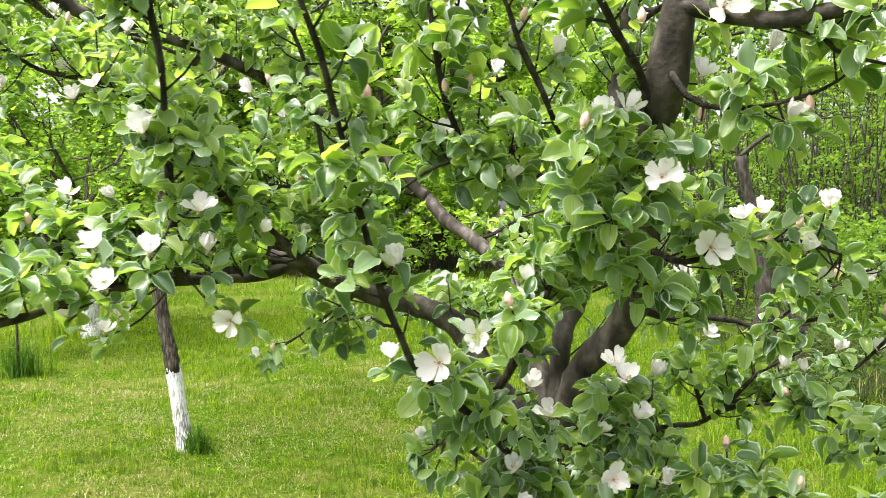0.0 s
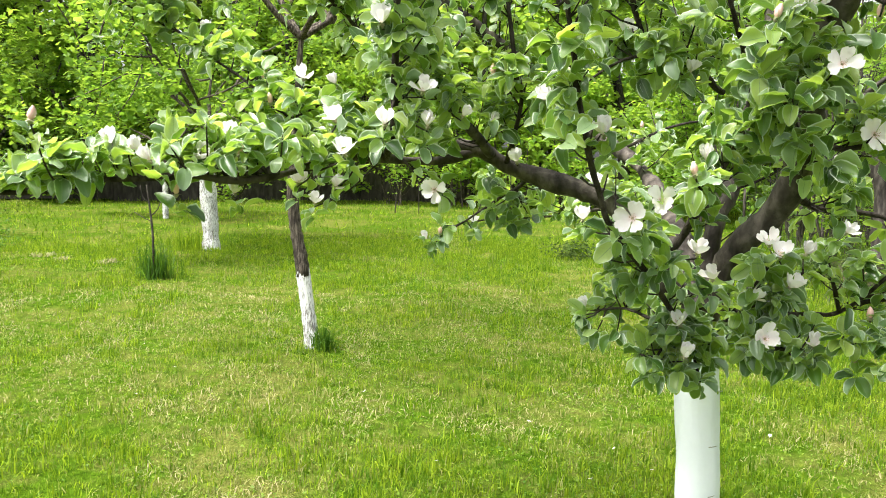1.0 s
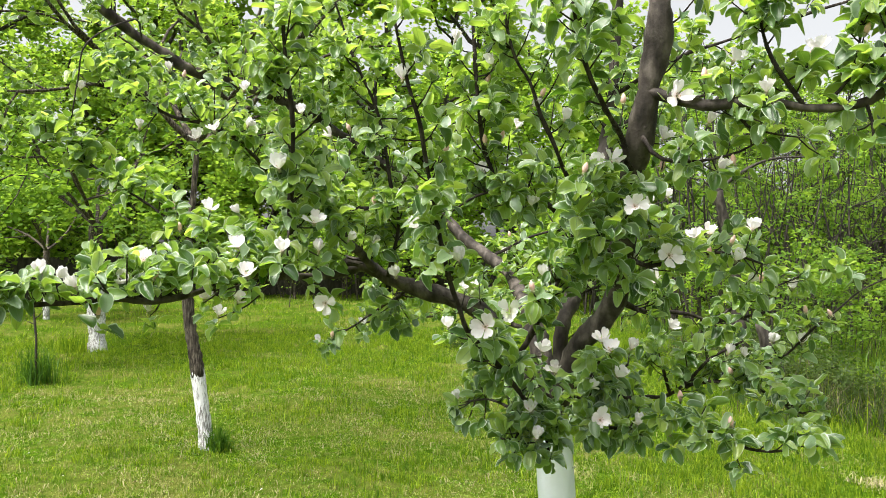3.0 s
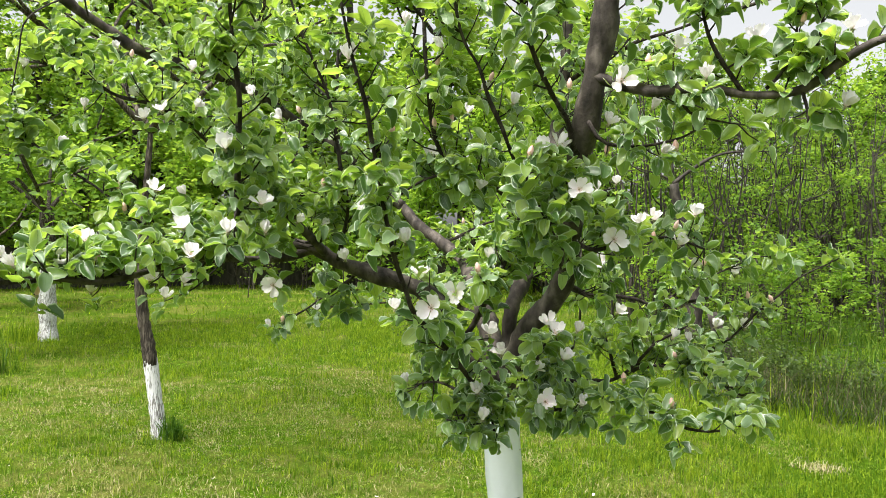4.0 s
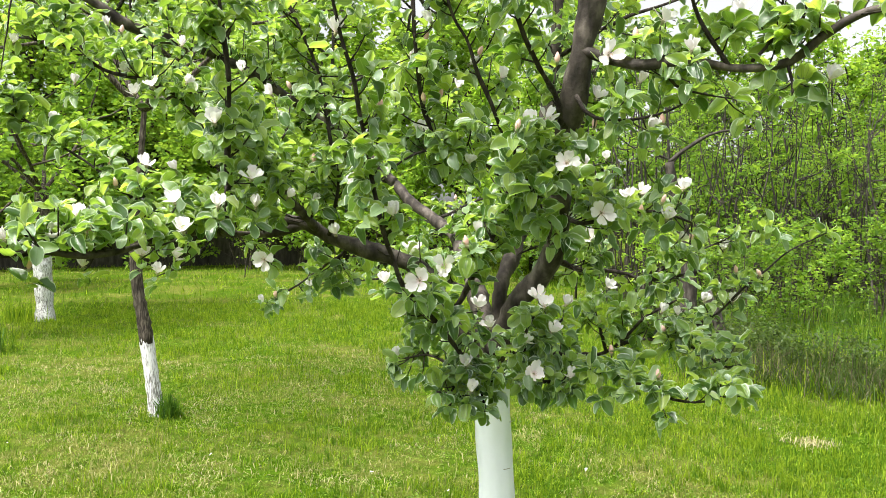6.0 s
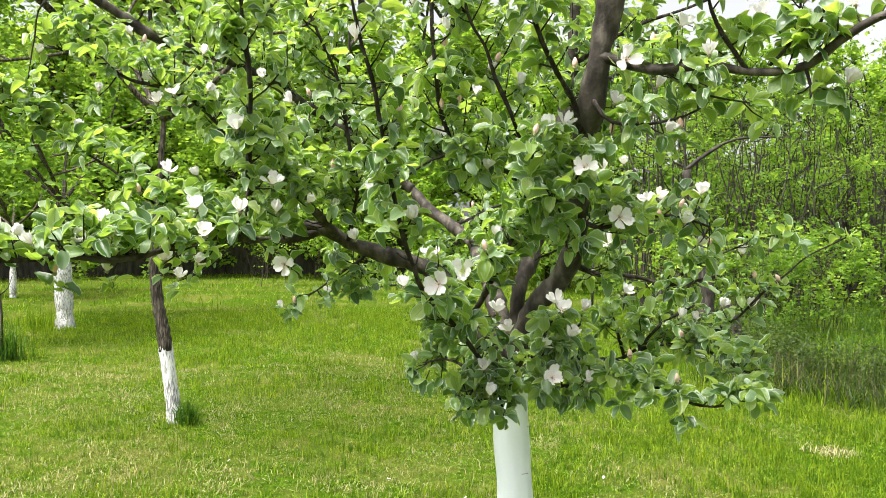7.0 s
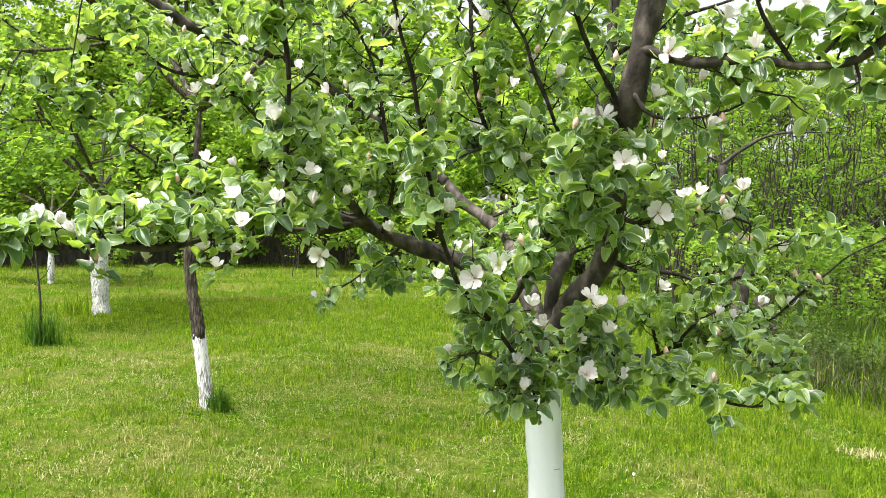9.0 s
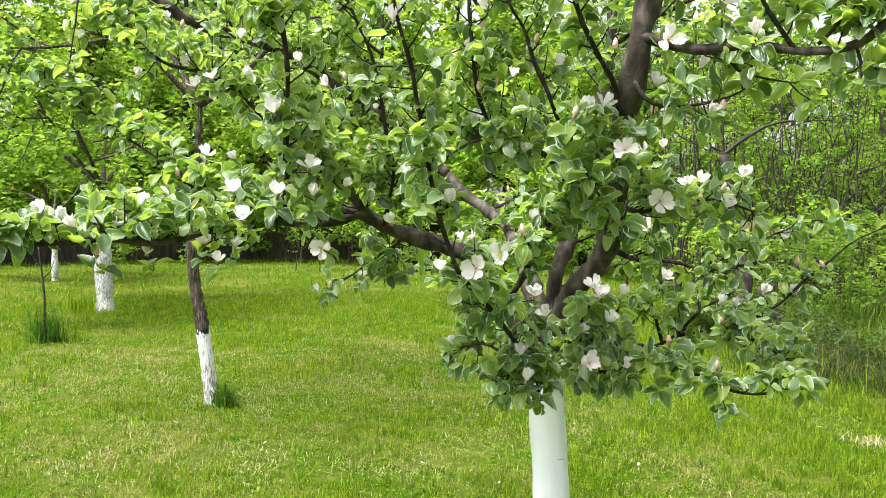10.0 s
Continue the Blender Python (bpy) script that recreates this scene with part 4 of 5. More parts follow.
    for fewest, group in ((5, BLOSSOMS_L), (5, BLOSSOMS_L2), (5, BLOSSOMS_C), (5, BLOSSOMS_M), (5, BLOSSOMS_R), (5, BLOSSOMS_W), (5, BLOSSOMS_U), (5, BLOSSOMS_END)):
        for kind, x, y, z in group:
            at = np.array([x, y, z])
            axis = unit(np.array([0.3 * rng.randn(), -0.45, 0.8]) if kind != "f" else np.array([0.2 * rng.randn(), -1.0, 0.15]))
            if kind == "b":
                axis = unit(np.array([0.3 * rng.randn(), -0.1, 1.0]))
                bud(tree, at, axis, 0.026)
            else:
                opening, size = kinds[kind]
                flowers.append(at + axis * 0.03)
                blossom(tree, at - axis * 0.004, axis, size * (0.9 + 0.2 * rng.rand()), opening, rng)
            foot = at - axis * (0.018 if kind != "b" else 0.006)
            near = allpts[np.argmin(np.linalg.norm(allpts - (at - np.array([0, 0, 0.03])), axis=1))]
            spur(near, foot, 0.0028)
            heading = unit(foot - near + np.array([0, 0, 0.02]))
            leaf_cluster(foot - axis * 0.026, unit(axis * 0.7 + 0.7 * heading), fewest + rng.randint(4), 0.058, rng, leaves)
            if np.linalg.norm(foot - near) > 0.09:
                leaf_cluster((foot + near) / 2, heading, 4, 0.056, rng, leaves)
    for a, heading, reach in shoots:
        b = a + heading * reach
        spur(a, b, 0.0026)
        leaf_cluster(b, heading, 6 + rng.randint(6), 0.058, rng, leaves)
        if reach > 0.07:
            leaf_cluster(a + heading * reach * 0.55, heading, 4, 0.056, rng, leaves)
    # the first limb lies open to the front
    run = np.array(BRANCH_PLAN[0][5])[::-1]

    def covers(p):
        return -0.38 < p[0] < -0.03 and 0.95 < p[1] < 1.74 and abs(p[2] - 0.012 - np.interp(p[0], run[:, 0], run[:, 2])) < 0.06

    # so does the dark upright limb
    upright = np.array(next(b[5] for b in BRANCH_PLAN if b[1] == 0.036))

    def hides(p):
        if not (0.7 < p[1] < 1.3 and 1.74 < p[2] < 2.2):
            return False
        k = int(np.argmin(np.abs(upright[:, 2] - p[2])))
        x, y = upright[k, 0], upright[k, 1]
        return p[1] < y and -0.045 < p[0] - (x - 0.24 * (y - p[1])) < 0.03

    # blossoms stand clear of their leaves, towards the open lawn
    blooms = np.array(flowers)
    outward = np.array([-0.08, -0.45, 1.5]) - blooms
    outward /= np.linalg.norm(outward, axis=1)[:, None]

    def crowds(l):
        d = l[0] + l[1][:, 1] * l[2] * 0.6 - blooms
        ahead = np.clip(np.sum(d * outward, axis=1), 0, 0.14)
        return np.min(np.sum((d - outward * ahead[:, None]) ** 2, axis=1)) < 0.027 ** 2

    leaves = [l for l in leaves if not covers(l[0]) and not hides(l[0] + l[1][:, 1] * l[2] * 0.6) and not crowds(l)]
    leaves.sort(key=lambda l: l[0][1])
    for at, ax, s, k in leaves[:300]:
        ob = part("leaf", LEAF_MESHES[k], tree)
        ob.matrix_local = to_matrix(at - origin, ax, s)
    v, t, uv = leaf_array(leaves[300:], origin)
    part("foliage", fast_mesh("foliage", v, t, LEAF, uv), tree, "dense ovate green leaves with pale margins", "stuff")


quince_tree()


# ---- other trees ----
def grow(rng, base, heading, length, radius, depth, wood_runs, ends, droop=0.1, fork=3, bend=0.35):
    """Branching wood_runs: appends (path, radii) and the twig ends."""
    pts, p, d = [base], np.array(base, float), unit(heading)
    for k in range(4):
        d = unit(d + rng.randn(3) * bend * 0.35 + np.array([0, 0, droop]))
        p = p + d * length / 4
        pts.append(p.copy())
    path = smooth_path(pts, length / 7)
    wood_runs.append((path, np.linspace(radius, radius * 0.62, len(path))))
    if depth == 0:
        for q in path[len(path) // 3:]:
            ends.append((q, d))
        return
    for k in range(fork):
        side = rng.randn(3)
        side -= d * (side @ d)
        nd = unit(d * 0.7 + unit(side) * 0.85 + np.array([0, 0, 0.12]))
        i = -1 if k == 0 else int(len(path) * (0.45 + 0.5 * rng.rand()))
        grow(rng, path[i], nd, length * (0.62 + 0.2 * rng.rand()), radius * 0.58, depth - 1, wood_runs, ends, droop, fork, bend)


def joined_tubes(name, wood_runs, origin, mat, sides=6):
    vs, ts, n = [], [], 0
    ang = np.arange(sides) / sides * 2 * np.pi
    for path, radii in wood_runs:
        tang = np.gradient(path, axis=0)
        tang /= np.linalg.norm(tang, axis=1)[:, None] + 1e-9
        ref = np.where(np.abs(tang[:, 2:3]) < 0.9, [[0, 0, 1.0]], [[1.0, 0, 0]])
        u = np.cross(tang, ref)
        u /= np.linalg.norm(u, axis=1)[:, None] + 1e-9
        w = np.cross(tang, u)
        ring = path[:, None] + (np.cos(ang)[None, :, None] * u[:, None] + np.sin(ang)[None, :, None] * w[:, None]) * radii[:, None, None]
        vs.append(ring.reshape(-1, 3) - origin)
        i, k = np.meshgrid(np.arange(len(path) - 1), np.arange(sides), indexing="ij")
        a, b = (i * sides + k).ravel() + n, (i * sides + (k + 1) % sides).ravel() + n
        ts += [np.column_stack([a, b, b + sides]), np.column_stack([a, b + sides, a + sides])]
        n += len(path) * sides
    return fast_mesh(name, np.vstack(vs), np.vstack(ts), mat)


def orchard_tree(x, y, lean, seed, height, paint, r0, fork_at, leaf_n, real_leaves, label, slim=0.9):
    """An orchard tree: whitewashed lower trunk, dark trunk, wood_runs, crown."""
    rng = np.random.RandomState(seed)
    origin = np.array([x, y, 0.0])
    tree = thing("orchard_tree", origin, label, "tree", "whitewashed orchard trees")
    pts = [(x, y, -0.05, r0 * 1.15), (x + lean * 0.08, y, 0.12, r0 * 1.03), (x + lean * 0.5, y, 0.62, r0), (x + lean, y, 1.25, r0 * 0.5 * (1 + slim)), (x + lean * 0.55, y, fork_at, r0 * slim)]
    tr = smooth_path(pts, 0.04)
    cut = int(np.argmin(np.abs(tr[:, 2] - paint)))
    part("trunk", tube("trunk", tr[cut - 1:, :3] - origin, tr[cut - 1:, 3] * 0.97, OLD_BARK, 18, 0.10, seed), tree)
    base = tube("painted_base", tr[:cut + 1, :3] - origin, tr[:cut + 1, 3], WASH, 18, 0.06, seed)
    # brushed upper edge, uneven all round
    for k in range(18):
        base.vertices[cut * 18 + k].co.z += 0.022 * math.sin(2.3 * k + seed) + 0.012 * rng.randn()
    part("painted_base", base, tree, "whitewashed lower trunk with worn streaks")
    ends = []
    top = tr[-1, :3]
    for k in range(5):
        a = k * 2 * math.pi / 5 + rng.rand()
        runs = []
        grow(rng, top, np.array([math.cos(a), math.sin(a), 0.75]), height * 0.27, min(r0 * 0.5, 0.032), 2, runs, ends, 0.02)
        part("limb", joined_tubes("limb", runs, origin, OLD_BARK), tree)
    if real_leaves:
        leaves = []
        for q, d in ends:
            for j in range(max(1, leaf_n // len(ends))):
                at = q + rng.randn(3) * 0.05
                dd = unit(rng.randn(3) * [1, 1, 0.6] + d * 0.4)
                leaves.append((at, frame_of(dd, unit(rng.randn(3) * 0.5 + [0, 0, 1])), 0.075 * (0.6 + 0.6 * rng.rand()), rng.randint(len(LEAF_SHAPES))))
        v, t, uv = leaf_array(leaves, origin)
        part("crown", fast_mesh("crown", v, t, LEAF, uv), tree, "open crown of fresh green leaves", "stuff")
    else:
        places = clumps([q for q, d in ends], leaf_n, 0.17, rng, 0.35) - [0, 0, 0.10] - origin
        part("crown", leaf_cloud("crown", places, 0.095, rng, HEDGE_LEAF), tree, "open crown of fresh green leaves", "stuff")
    return tree


orchard_tree(-1.845, 5.43, -0.155, 31, 3.4, 0.62, 0.054, 2.35, 2000, True, "orchard tree with dark trunk whitewashed below, behind the quince", 0.32)
orchard_tree(-5.17, 11.27, -0.05, 32, 5.2, 1.15, 0.125, 1.9, 9000, False, "older orchard tree with thick whitewashed trunk")
orchard_tree(-8.6, 16.7, 0.0, 33, 4.6, 0.9, 0.07, 1.5, 9000, False, "distant orchard tree with whitewashed trunk near the hedge")
orchard_tree(-15.6, 23.0, 0.0, 34, 4.6, 1.2, 0.065, 1.6, 8000, False, "far orchard tree with whitewashed trunk beside dark shrubs")


def wild_tree(x, y, height, spread, seed, leaf_n, leaf_size, mat, bark, label, name="wild_tree", stems=1, category="tree", group="woodland trees", low=0.15):
    """A woodland tree or shrub with one or more stems, and a loose crown."""
    rng = np.random.RandomState(seed)
    origin = np.array([x, y, 0.0])
    tree = thing(name, origin, label, category, group)
    ends = []
    for s in range(stems):
        runs = []
        a = rng.rand() * 6.283
        b = origin + np.array([math.cos(a), math.sin(a), 0]) * (0.0 if stems == 1 else 0.25 * spread * rng.rand()) + [0, 0, -0.05]
        head = unit(np.array([0.13 * rng.randn(), 0.13 * rng.randn(), 1.0]))
        trunk = smooth_path([b, b + head * height * 0.3 + rng.randn(3) * 0.04 * height * 0.3, b + head * height * 0.65 + rng.randn(3) * 0.06 * height * 0.5, b + head * height * (0.85 + 0.15 * rng.rand())], height / 14)
        r = (0.018 * height if stems == 1 else 0.0058 * height) * (0.6 + 0.8 * rng.rand())
        runs.append((trunk, np.linspace(r, r * 0.2, len(trunk))))
        for k in range(15 if stems == 1 else 4):
            i = int(len(trunk) * (low + (0.97 - low) * rng.rand()))
            a = rng.rand() * 6.283
            f = 1.0 - 0.35 * i / len(trunk)
            grow(rng, trunk[i], np.array([math.cos(a), math.sin(a), 0.45]), spread * 0.42 * f, r * 0.4, 1, runs, ends, 0.1, 3, 0.5)
        part("stem" if stems > 1 else "trunk", joined_tubes("stem", runs, origin, bark, 4), tree)
    places = clumps([q for q, d in ends], int(leaf_n * 0.64), 0.045 * spread, rng, 0.42) - origin
    part("crown", leaf_cloud("crown", places, leaf_size * 1.16, rng, mat), tree, "", "stuff")
    return tree


def woodland():
    rng = np.random.RandomState(77)
    # the tall wood behind the orchard row
    for k in range(2, 15):
        x = -27 + 2.3 * k + rng.randn() * 0.5
        y = 28 - 0.12 * (x + 10) + rng.randn() * 1.2 - (5.5 if x < -13 else 0)
        wild_tree(x, y, (13 if x < -9 else 7.6 if x < -1 else 9.5 if x < 4 else 8.2) + 2.0 * rng.rand(), 5.4, 100 + k, 15000, 0.17, FAR_LEAF, GREY_BARK, "tall young woodland tree with fresh light green leaves", low=0.06)
    for k in range(2, 10):
        x = -30 + 3.6 * k + rng.randn()
        y = 34 + rng.randn() * 1.5
        wild_tree(x, y, (16 if x < 0 else 8) + 2 * rng.rand(), 6.5, 140 + k, 9000, 0.34, HEDGE_LEAF, GREY_BARK, "shaded woodland tree at the back of the wood", low=0.03)
    # shrubs along the wood's edge
    for k in range(2, 15):
        x = -26 + 2.1 * k + rng.randn() * 0.4
        y = 26.8 - 0.12 * (x + 10) + rng.randn() * 0.6 - (5.5 if x < -13 else 0)
        y -= 2.4 if x > -10 else 0
        wild_tree(x, y, (3.4 if x < -10 else 3.2) + 1.4 * rng.rand(), 3.0, 180 + k, 6500, 0.13, HEDGE_LEAF if x < -10 else FAR_LEAF, OLD_BARK, "dense green shrub at the edge of the wood", "shrub", 6, "shrub", "wood edge shrubs", 0.02)
    # the thicket of thin stems on the other side of the fence
    for k in range(34):
        x = 3.6 + 13 * rng.rand()
        y = 11.0 + 6.0 * rng.rand() + 0.1 * (x - 4)
        wild_tree(x, y, 3.8 + 1.2 * rng.rand(), 1.7, 220 + k, 2300, 0.062, HEDGE_LEAF, GREY_BARK, "thicket sapling with several thin grey stems and sparse leaves", "sapling", 7, "tree", "thicket saplings", 0.05)
    for k in range(14):
        x = 3 + 1.5 * k + 0.5 * rng.randn()
        wild_tree(x, 20 + 4 * rng.rand(), 5.2 + 1.6 * rng.rand(), 4.0, 260 + k, 12500, 0.125, HEDGE_LEAF if k % 2 else FAR_LEAF, GREY_BARK, "distant light green tree beyond the thicket", low=0.05)
    # the low hedge that closes the thicket's back
    for k in range(12):
        wild_tree(3.8 + 1.5 * k + 0.3 * rng.randn(), 18.2 + rng.rand(), 3.2 + 0.7 * rng.rand(), 2.8, 320 + k, 6500, 0.10, HEDGE_LEAF, GREY_BARK, "leafy hedge shrub at the back of the thicket", "shrub", 5, "shrub", "hedge shrubs", 0.02)
    # young trees that close the wood towards the gate
    for k in range(10):
        x = -27 + 2.0 * k + 0.4 * rng.randn()
        wild_tree(x, 21.5 + 0.45 * (x + 27) + rng.rand(), 8.5 + 1.5 * rng.rand(), 4.6, 340 + k, 11000, 0.15, FAR_LEAF if k % 2 else HEDGE_LEAF, GREY_BARK, "young woodland tree with fresh green leaves by the gate", low=0.03)
    # leafy undergrowth at the thicket's feet
    for k in range(11):
        x = 4.2 + 0.85 * k + 0.3 * rng.randn()
        wild_tree(x, 10.6 + 0.1 * k + 0.4 * rng.randn(), 1.3 + 0.6 * rng.rand(), 1.5, 280 + k, 2600, 0.058, FAR_LEAF if k % 3 == 0 else HEDGE_LEAF, OLD_BARK, "leafy dark undergrowth bush at the thicket's edge", "bush", 5, "shrub", "thicket bushes", 0.05)
    # two old trunks behind the quince
    for (x, y, r, h, lean, bough, s) in ((3.67, 8.98, 0.10, 2.3, -0.22, True, 300), (3.44, 7.5, 0.10, 0.8, -0.1, False, 301)):
        t = thing("old_trunk", (x, y, 0), "grey weathered tree trunk by the fence", "trunk", "old trunks")
        p = smooth_path([(0, 0, -0.05), (0.05, 0, h * 0.4), (lean, 0.02, h)], 0.08)
        part("trunk", tube("trunk", p, np.linspace(r * 1.2, r * 0.5, len(p)), GREY_BARK, 12, 0.12, s), t)
        if bough:
            p = smooth_path([(lean, 0.02, h), (lean + 0.25, 0, h + 0.2), (lean + 0.6, -0.1, h + 0.38), (lean + 1.3, -0.1, h + 0.42)], 0.08)
            part("bough", tube("bough", p, np.linspace(0.026, 0.008, len(p)), GREY_BARK, 8, 0.12, s), t)


woodland()


# ---- fence line, rank grass, tufts ----
def along(line, n, rng):
    """Places along a line of corners, evenly by length, and the way across it."""
    line = np.asarray(line, dtype=float)
    seg = np.diff(line, axis=0)
    length = np.linalg.norm(seg, axis=1)
    k = rng.choice(len(seg), size=n, p=length / length.sum())
    p = line[k] + seg[k] * rng.rand(n)[:, None]
    across = np.column_stack([seg[k][:, 1], -seg[k][:, 0]]) / length[k][:, None]
    return p, across


BANK = [(7.2, 4.5), (4.3, 5.5), (3.25, 6.7), (3.4, 9.0), (3.6, 11.0)]


def rank_growth():
    rng = np.random.RandomState(55)
    for n, mat, h, w, wide, lean, label in ((30000, WEED, 0.24, 0.010, 0.50, 1.0, "tall rank green grass along the wire fence"), (9000, LUSH, 0.22, 0.009, 0.65, 0.6, "fresh green grass among the weeds along the fence"),
                                            (9000, RANK_DRY, 0.30, 0.006, 0.42, 1.1, "dry brown weed stalks along the wire fence"), (700, THATCH, 0.34, 0.005, 0.5, 1.0, "pale dry stalks leaning in the weeds")):
        p, across = along(BANK, n, rng)
        p = p + across * (np.abs(rng.randn(n)) * wide - 0.05 + 0.20 * rng.randn(n))[:, None]
        p = clumpy(p, rng, 2.4, 0.5)
        tall = np.array([0.35 + 1.3 * max(0.0, 0.5 + noise.noise(Vector((x * 2.1, y * 2.1, 8.0)))) for x, y in p])
        ob = new("rank_grass", blades("rank_grass", p, h * tall, w, lean, 9, mat, 2))
        tagged(ob, label, "grass", kind="stuff")
    # fresh grass that runs up against the weeds from the lawn
    p, across = along(BANK, 9000, rng)
    p = clumpy(p + across * (-0.12 + 0.16 * rng.randn(9000))[:, None], rng, 3.0, 0.4)
    ob = new("edge_grass", blades("edge_grass", p, 0.13, 0.010, 0.6, 14, LUSH, 2))
    tagged(ob, "fresh green grass at the foot of the weeds", "grass", kind="stuff")
    # low leafy brambles in the weeds
    p, across = along(BANK, 3000, rng)
    p = clumpy(p + across * (0.15 + np.abs(rng.randn(3000)) * 0.5)[:, None], rng, 1.7, 0.3)
    heads = np.column_stack([p, 0.05 + 0.45 * rng.rand(len(p)) ** 1.5])
    ob = new("bank_weeds", leaf_cloud("bank_weeds", clumps(heads, 16000, 0.05, rng, 0.8), 0.038, rng, WEED))
    tagged(ob, "low dark leafy weeds along the wire fence", "weeds", kind="stuff")
    xy = np.column_stack([3.4 + 12 * rng.rand(46000), 5 + 10 * rng.rand(46000)])
    edge = np.interp(xy[:, 1], [5, 5.5, 6.7, 9.5, 14, 21], [6, 4.5, 3.6, 3.9, 3.4, 1.4])
    xy = clumpy(xy[xy[:, 0] > edge + 0.3], rng, 1.3, 0.5)
    tall = np.array([0.5 + 1.2 * max(0.0, 0.45 + noise.noise(Vector((x * 1.7, y * 1.7, 2.0)))) for x, y in xy])
    for part_of, mat, name in ((slice(0, None, 2), MEADOW, "meadow_grass"), (slice(1, None, 2), HERB, "meadow_grass")):
        ob = new(name, blades(name, xy[part_of], 0.24 * tall[part_of], 0.012, 0.7, 10, mat, 2))
        tagged(ob, "lush knee-high meadow grass beyond the fence", "grass", kind="stuff")
    for (cx, cy, count, h, spread, mat, label) in ((-4.57, 8.3, 300, 0.36, 0.14, MEADOW, "tall tuft of grass round a bare sapling"), (-1.74, 5.37, 200, 0.16, 0.055, MEADOW, "blue-green tuft of grass at the trunk's foot"), (-5.5, 11.2, 300, 0.30, 0.28, LUSH, "tall grass tuft beside the whitewashed trunk")):
        ob = new("grass_tuft", blades("grass_tuft", rng.randn(count, 2) * spread * 0.6 + [cx, cy], h, 0.010, 0.65, 12, mat, 2))
        tagged(ob, label, "grass", kind="stuff")


rank_growth()


def wire_fence():
    """A sagging wire mesh fence above the rank grass."""
    fence = thing("wire_fence", (4.0, 6.8, 0), "thin rusty wire mesh fence among tall grass", "fence")
    line = np.array([(9.0, 4.6), (4.75, 6.1), (3.75, 7.2), (4.0, 9.8), (3.5, 14.0)])
    rng = np.random.RandomState(4)

    def strand(pts, r):
        p = np.array(pts) - np.array([4.0, 6.8, 0])
        part("wire", tube("wire", p, np.full(len(p), r), WIRE, 4, 0.0, 1), fence)

    run = smooth_path(line, 0.5)
    for z in (0.2, 0.38, 0.56, 0.74, 0.92, 1.1, 1.3):
        strand([(x, y, z + 0.02 * rng.randn()) for x, y in run], 0.0010)
    fine = smooth_path(line, 0.22)
    for x, y in fine[4:60]:
        strand([(x, y, 0.05), (x + 0.01 * rng.randn(), y, 0.7), (x, y, 1.3)], 0.0010)
    for x, y in (run[0], run[-1]):
        p = np.array([(x, y, -0.1), (x + 0.02, y, 0.7), (x, y, 1.42)]) - np.array([4.0, 6.8, 0])
        part("post", tube("post", p, np.array([0.03, 0.028, 0.026]), GREY_BARK, 8, 0.08, 2), fence)


wire_fence()


def bare_sapling():
    """A leafless young tree standing in the tall tuft."""
    o = np.array([-4.57, 8.22, 0.0])
    t = thing("bare_sapling", o, "thin leafless sapling in a grass tuft", "sapling")
    for pts, r in (([(0, 0, -0.05), (0.012, 0, 0.45), (-0.01, 0, 0.78), (-0.05, 0, 1.12)], 0.017), ([(0.0, 0, 0.70), (-0.10, 0, 0.74), (-0.22, 0.02, 0.80)], 0.007), ([(-0.01, 0, 0.76), (0.08, 0, 0.84), (0.13, 0, 0.98)], 0.008), ([(-0.02, 0, 0.9), (-0.10, 0, 0.98), (-0.13, 0, 1.12)], 0.005)):
        p = smooth_path(pts, 0.05)
        part("stem", tube("stem", p, np.linspace(r, r * 0.5, len(p)), GREY_BARK, 6, 0.1, 1), t)


bare_sapling()


def shade_strip():
    """Low dark posts and panels put in for the strip of shade at the far end of the orchard."""
    line = np.array([(-24.0, 17.6), (-19.0, 19.6), (-13.0, 22.2), (-6.0, 25.4), (2.0, 25.6)])
    run = smooth_path(line, 2.0)
    origin = np.array([-8.0, 24.5, 0.0])
    fence = thing("shade_strip", origin, "low dark panels standing in for the strip of shade below the wood", "fence")
    rng = np.random.RandomState(8)
    for a, b in zip(run[:-1], run[1:]):
        d = np.append(unit(b - a), 0)
        q = np.array([-d[1], d[0], 0])
        length = np.linalg.norm(b - a) - 0.02
        bm = bmesh.new()
        bmesh.ops.create_cube(bm, size=1.0)
        bmesh.ops.scale(bm, vec=(length, 0.03, 1.22 + 0.03 * rng.randn()), verts=bm.verts)
        bmesh.ops.bevel(bm, geom=list(bm.edges), offset=0.006, segments=1, affect="EDGES")
        me = bpy.data.meshes.new("panel")
        bm.to_mesh(me)
        bm.free()
        me.materials.append(SHADE_PANEL)
        panel = part("panel", me, fence)
        mid = np.append((a + b) / 2, 0.63) - origin
        panel.matrix_local = Matrix.Translation(mid) @ Matrix.Rotation(math.atan2(d[1], d[0]), 4, "Z")
        p = np.array([np.append(a, -0.1), np.append(a, 0.7), np.append(a, 1.4)]) - origin
        part("post", tube("post", p + q * 0.06, np.array([0.05, 0.05, 0.048]), SHADE_PANEL, 8, 0.05, 3), fence)


shade_strip()


def boxy(name, size, mat, bevel, at, label, category):
    bm = bmesh.new()
    bmesh.ops.create_cube(bm, size=1.0)
    bmesh.ops.scale(bm, vec=size, verts=bm.verts)
    bmesh.ops.translate(bm, vec=(0, 0, size[2] / 2), verts=bm.verts)
    bmesh.ops.bevel(bm, geom=list(bm.edges), offset=bevel, segments=2, affect="EDGES")
    me = bpy.data.meshes.new(name)
    bm.to_mesh(me)
    bm.free()
    me.materials.append(mat)
    ob = new(name, me)
    ob.matrix_world = pose(*at)
    return tagged(ob, label, category)


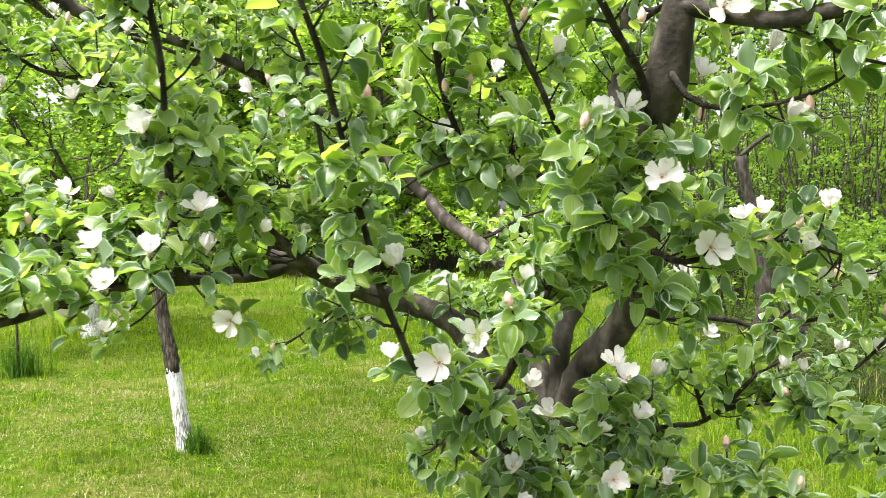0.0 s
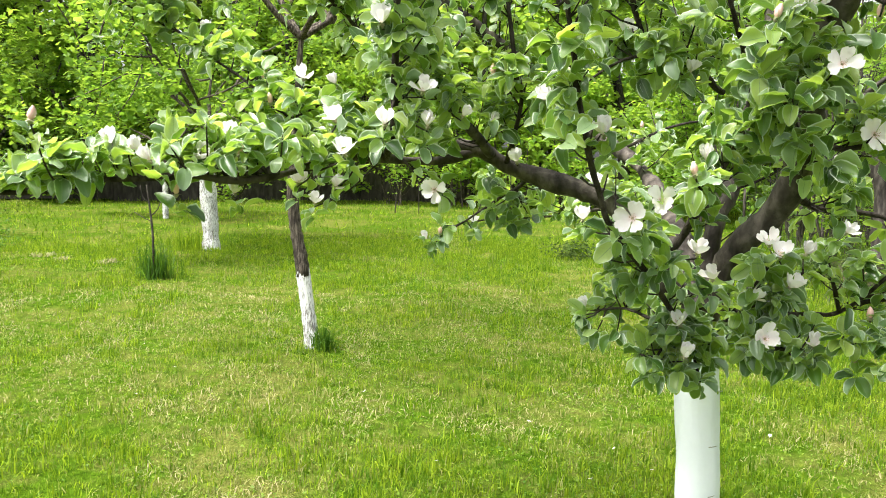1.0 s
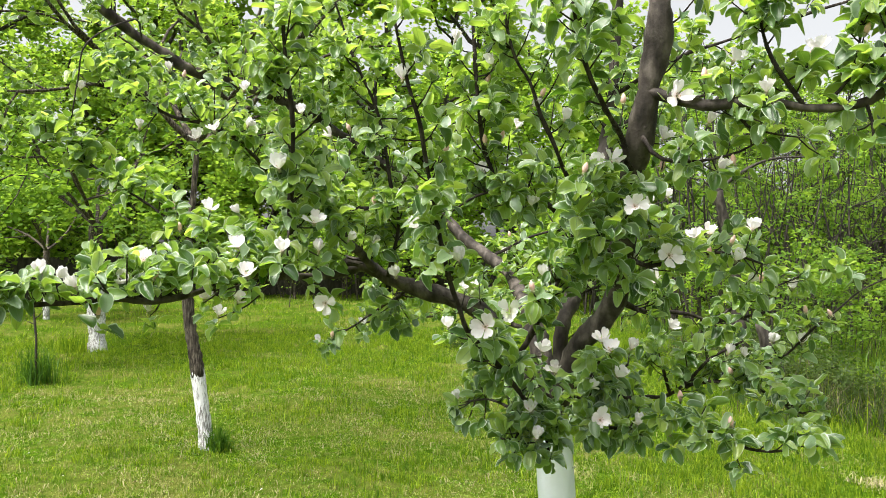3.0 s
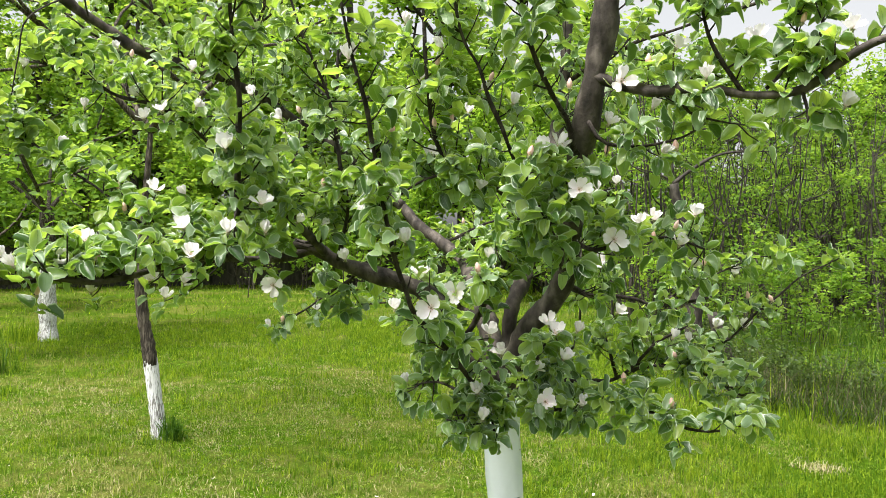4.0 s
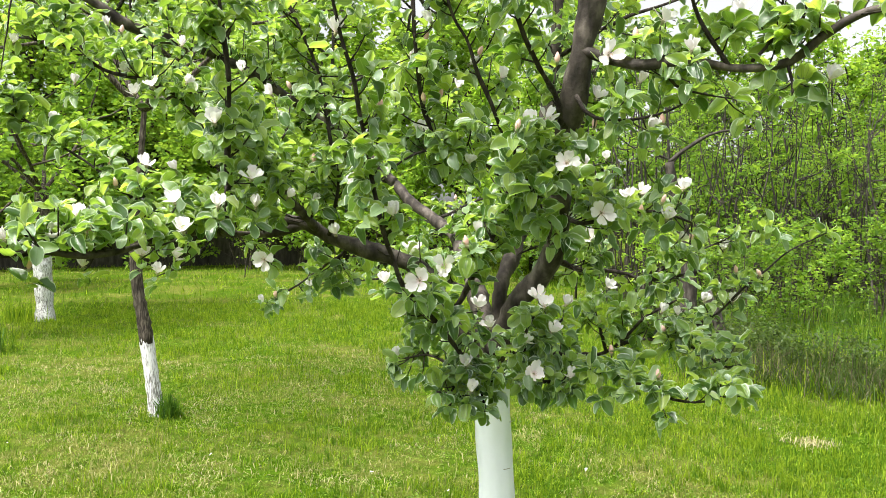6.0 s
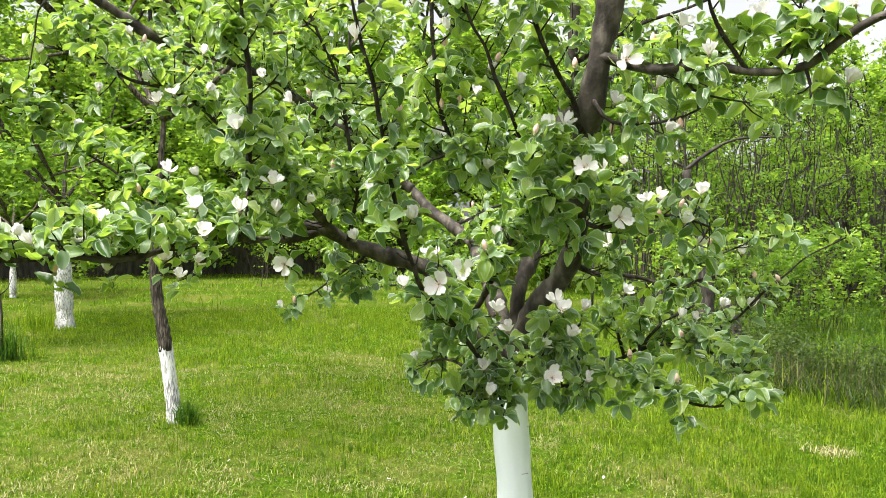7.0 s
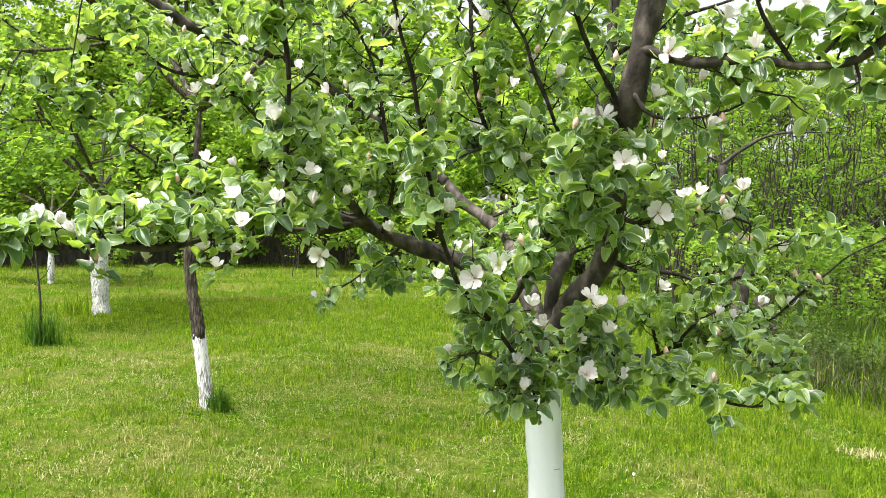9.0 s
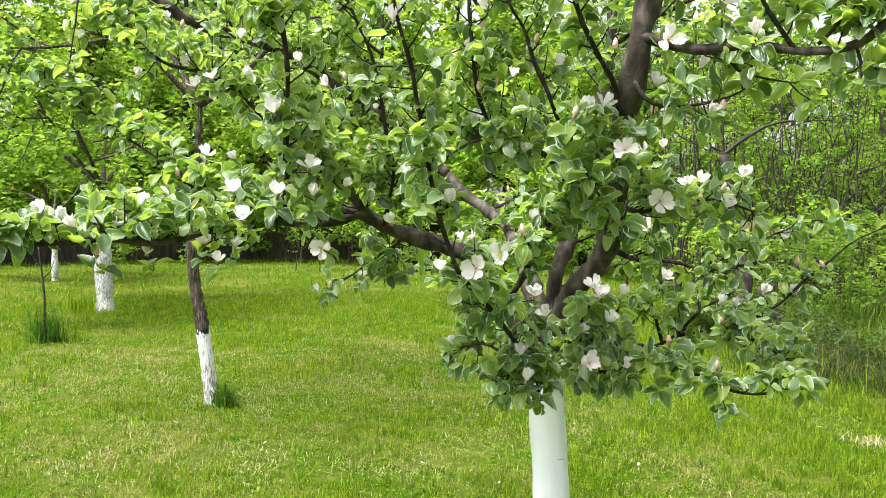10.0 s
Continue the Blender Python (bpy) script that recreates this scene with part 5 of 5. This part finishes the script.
boxy("gate_post", (0.26, 0.26, 1.6), RUST, 0.02, (-13.55, 17.4, 0, 0, 0, 20), "thick rusty brown gate post at the lawn's edge", "post")
boxy("concrete_block", (0.9, 0.5, 0.35), CONCRETE, 0.03, (-14.3, 17.2, 0, 0, 0, 12), "old pale concrete block beside the gate post", "block")


def lawn_litter():
    rng = np.random.RandomState(19)
    spots = [(-0.16, 3.94), (-2.52, 4.02), (-2.57, 4.64), (2.63, 4.78), (0.25, 3.6), (0.1, 3.2), (0.4, 3.35), (-0.6, 3.3), (-1.2, 4.3), (-3.1, 5.2), (1.1, 3.9), (-1.9, 3.5)]
    for x, y in spots:
        ob = new("fallen_petal", PETALS[rng.randint(len(PETALS))])
        ob.matrix_world = pose(x, y, 0.045, rng.randn() * 20, rng.randn() * 20, rng.rand() * 360) @ Matrix.Diagonal((0.024, 0.024, 0.024, 1))
        tagged(ob, "white quince petal fallen on the grass", "petal", "fallen petals")
    for x, y, r in ((2.87, 4.56, 0.15), (4.9, 7.3, 0.35), (-5.79, 9.37, 0.13), (-7.12, 9.97, 0.16), (-6.6, 9.6, 0.12)):
        pts = rng.randn(int(1200 * r), 2) * r * 0.5 + [x, y]
        ob = new("straw_heap", blades("straw_heap", pts, 0.09, 0.006, 1.4, 15, THATCH, 2))
        tagged(ob, "small heap of pale dry cut grass", "straw", kind="stuff")


lawn_litter()


def thin_sapling(x, y, h, seed):
    """A staked whip with a few leaves near the far end of the lawn."""
    rng = np.random.RandomState(seed)
    o = np.array([x, y, 0.0])
    t = thing("young_whip", o, "thin young tree whip with few leaves on the lawn", "sapling", "young whips")
    p = smooth_path([(0, 0, -0.05), (0.03 * rng.randn(), 0, h * 0.5), (0.05 * rng.randn(), 0, h)], 0.1)
    part("stem", tube("stem", p, np.linspace(0.014, 0.006, len(p)), GREY_BARK, 6, 0.1, seed), t)
    places = p[len(p) // 2 + rng.randint(len(p) // 2, size=160)] + rng.randn(160, 3) * [0.16, 0.16, 0.12]
    part("crown", leaf_cloud("crown", places, 0.07, rng, FAR_LEAF), t, "", "stuff")


for wx, wy, wh, ws in ((-3.86, 20.1, 1.5, 1), (-3.2, 20.0, 1.7, 2), (-0.9, 17.3, 1.3, 3)):
    thin_sapling(wx, wy, wh, ws)


def low_weed(x, y, r, h, seed, mat=WEED):
    rng = np.random.RandomState(seed)
    places = np.column_stack([rng.randn(900) * r * 0.5, rng.randn(900) * r * 0.5, np.abs(rng.randn(900)) * h * 0.5])
    ob = new("low_weed", leaf_cloud("low_weed", places, 0.05, rng, mat))
    ob.location = (x, y, 0)
    tagged(ob, "low dark green leafy weed clump in the grass", "weed", kind="stuff")


low_weed(0.45, 11.6, 0.35, 0.3, 1)
low_weed(-13.2, 16.0, 0.8, 0.4, 2)
low_weed(-14.4, 15.4, 0.9, 0.5, 3)
low_weed(-8.6, 10.3, 0.6, 0.34, 4, MEADOW)
low_weed(-9.6, 11.9, 0.6, 0.34, 5, MEADOW)
low_weed(-8.1, 9.3, 0.3, 0.26, 6, MEADOW)
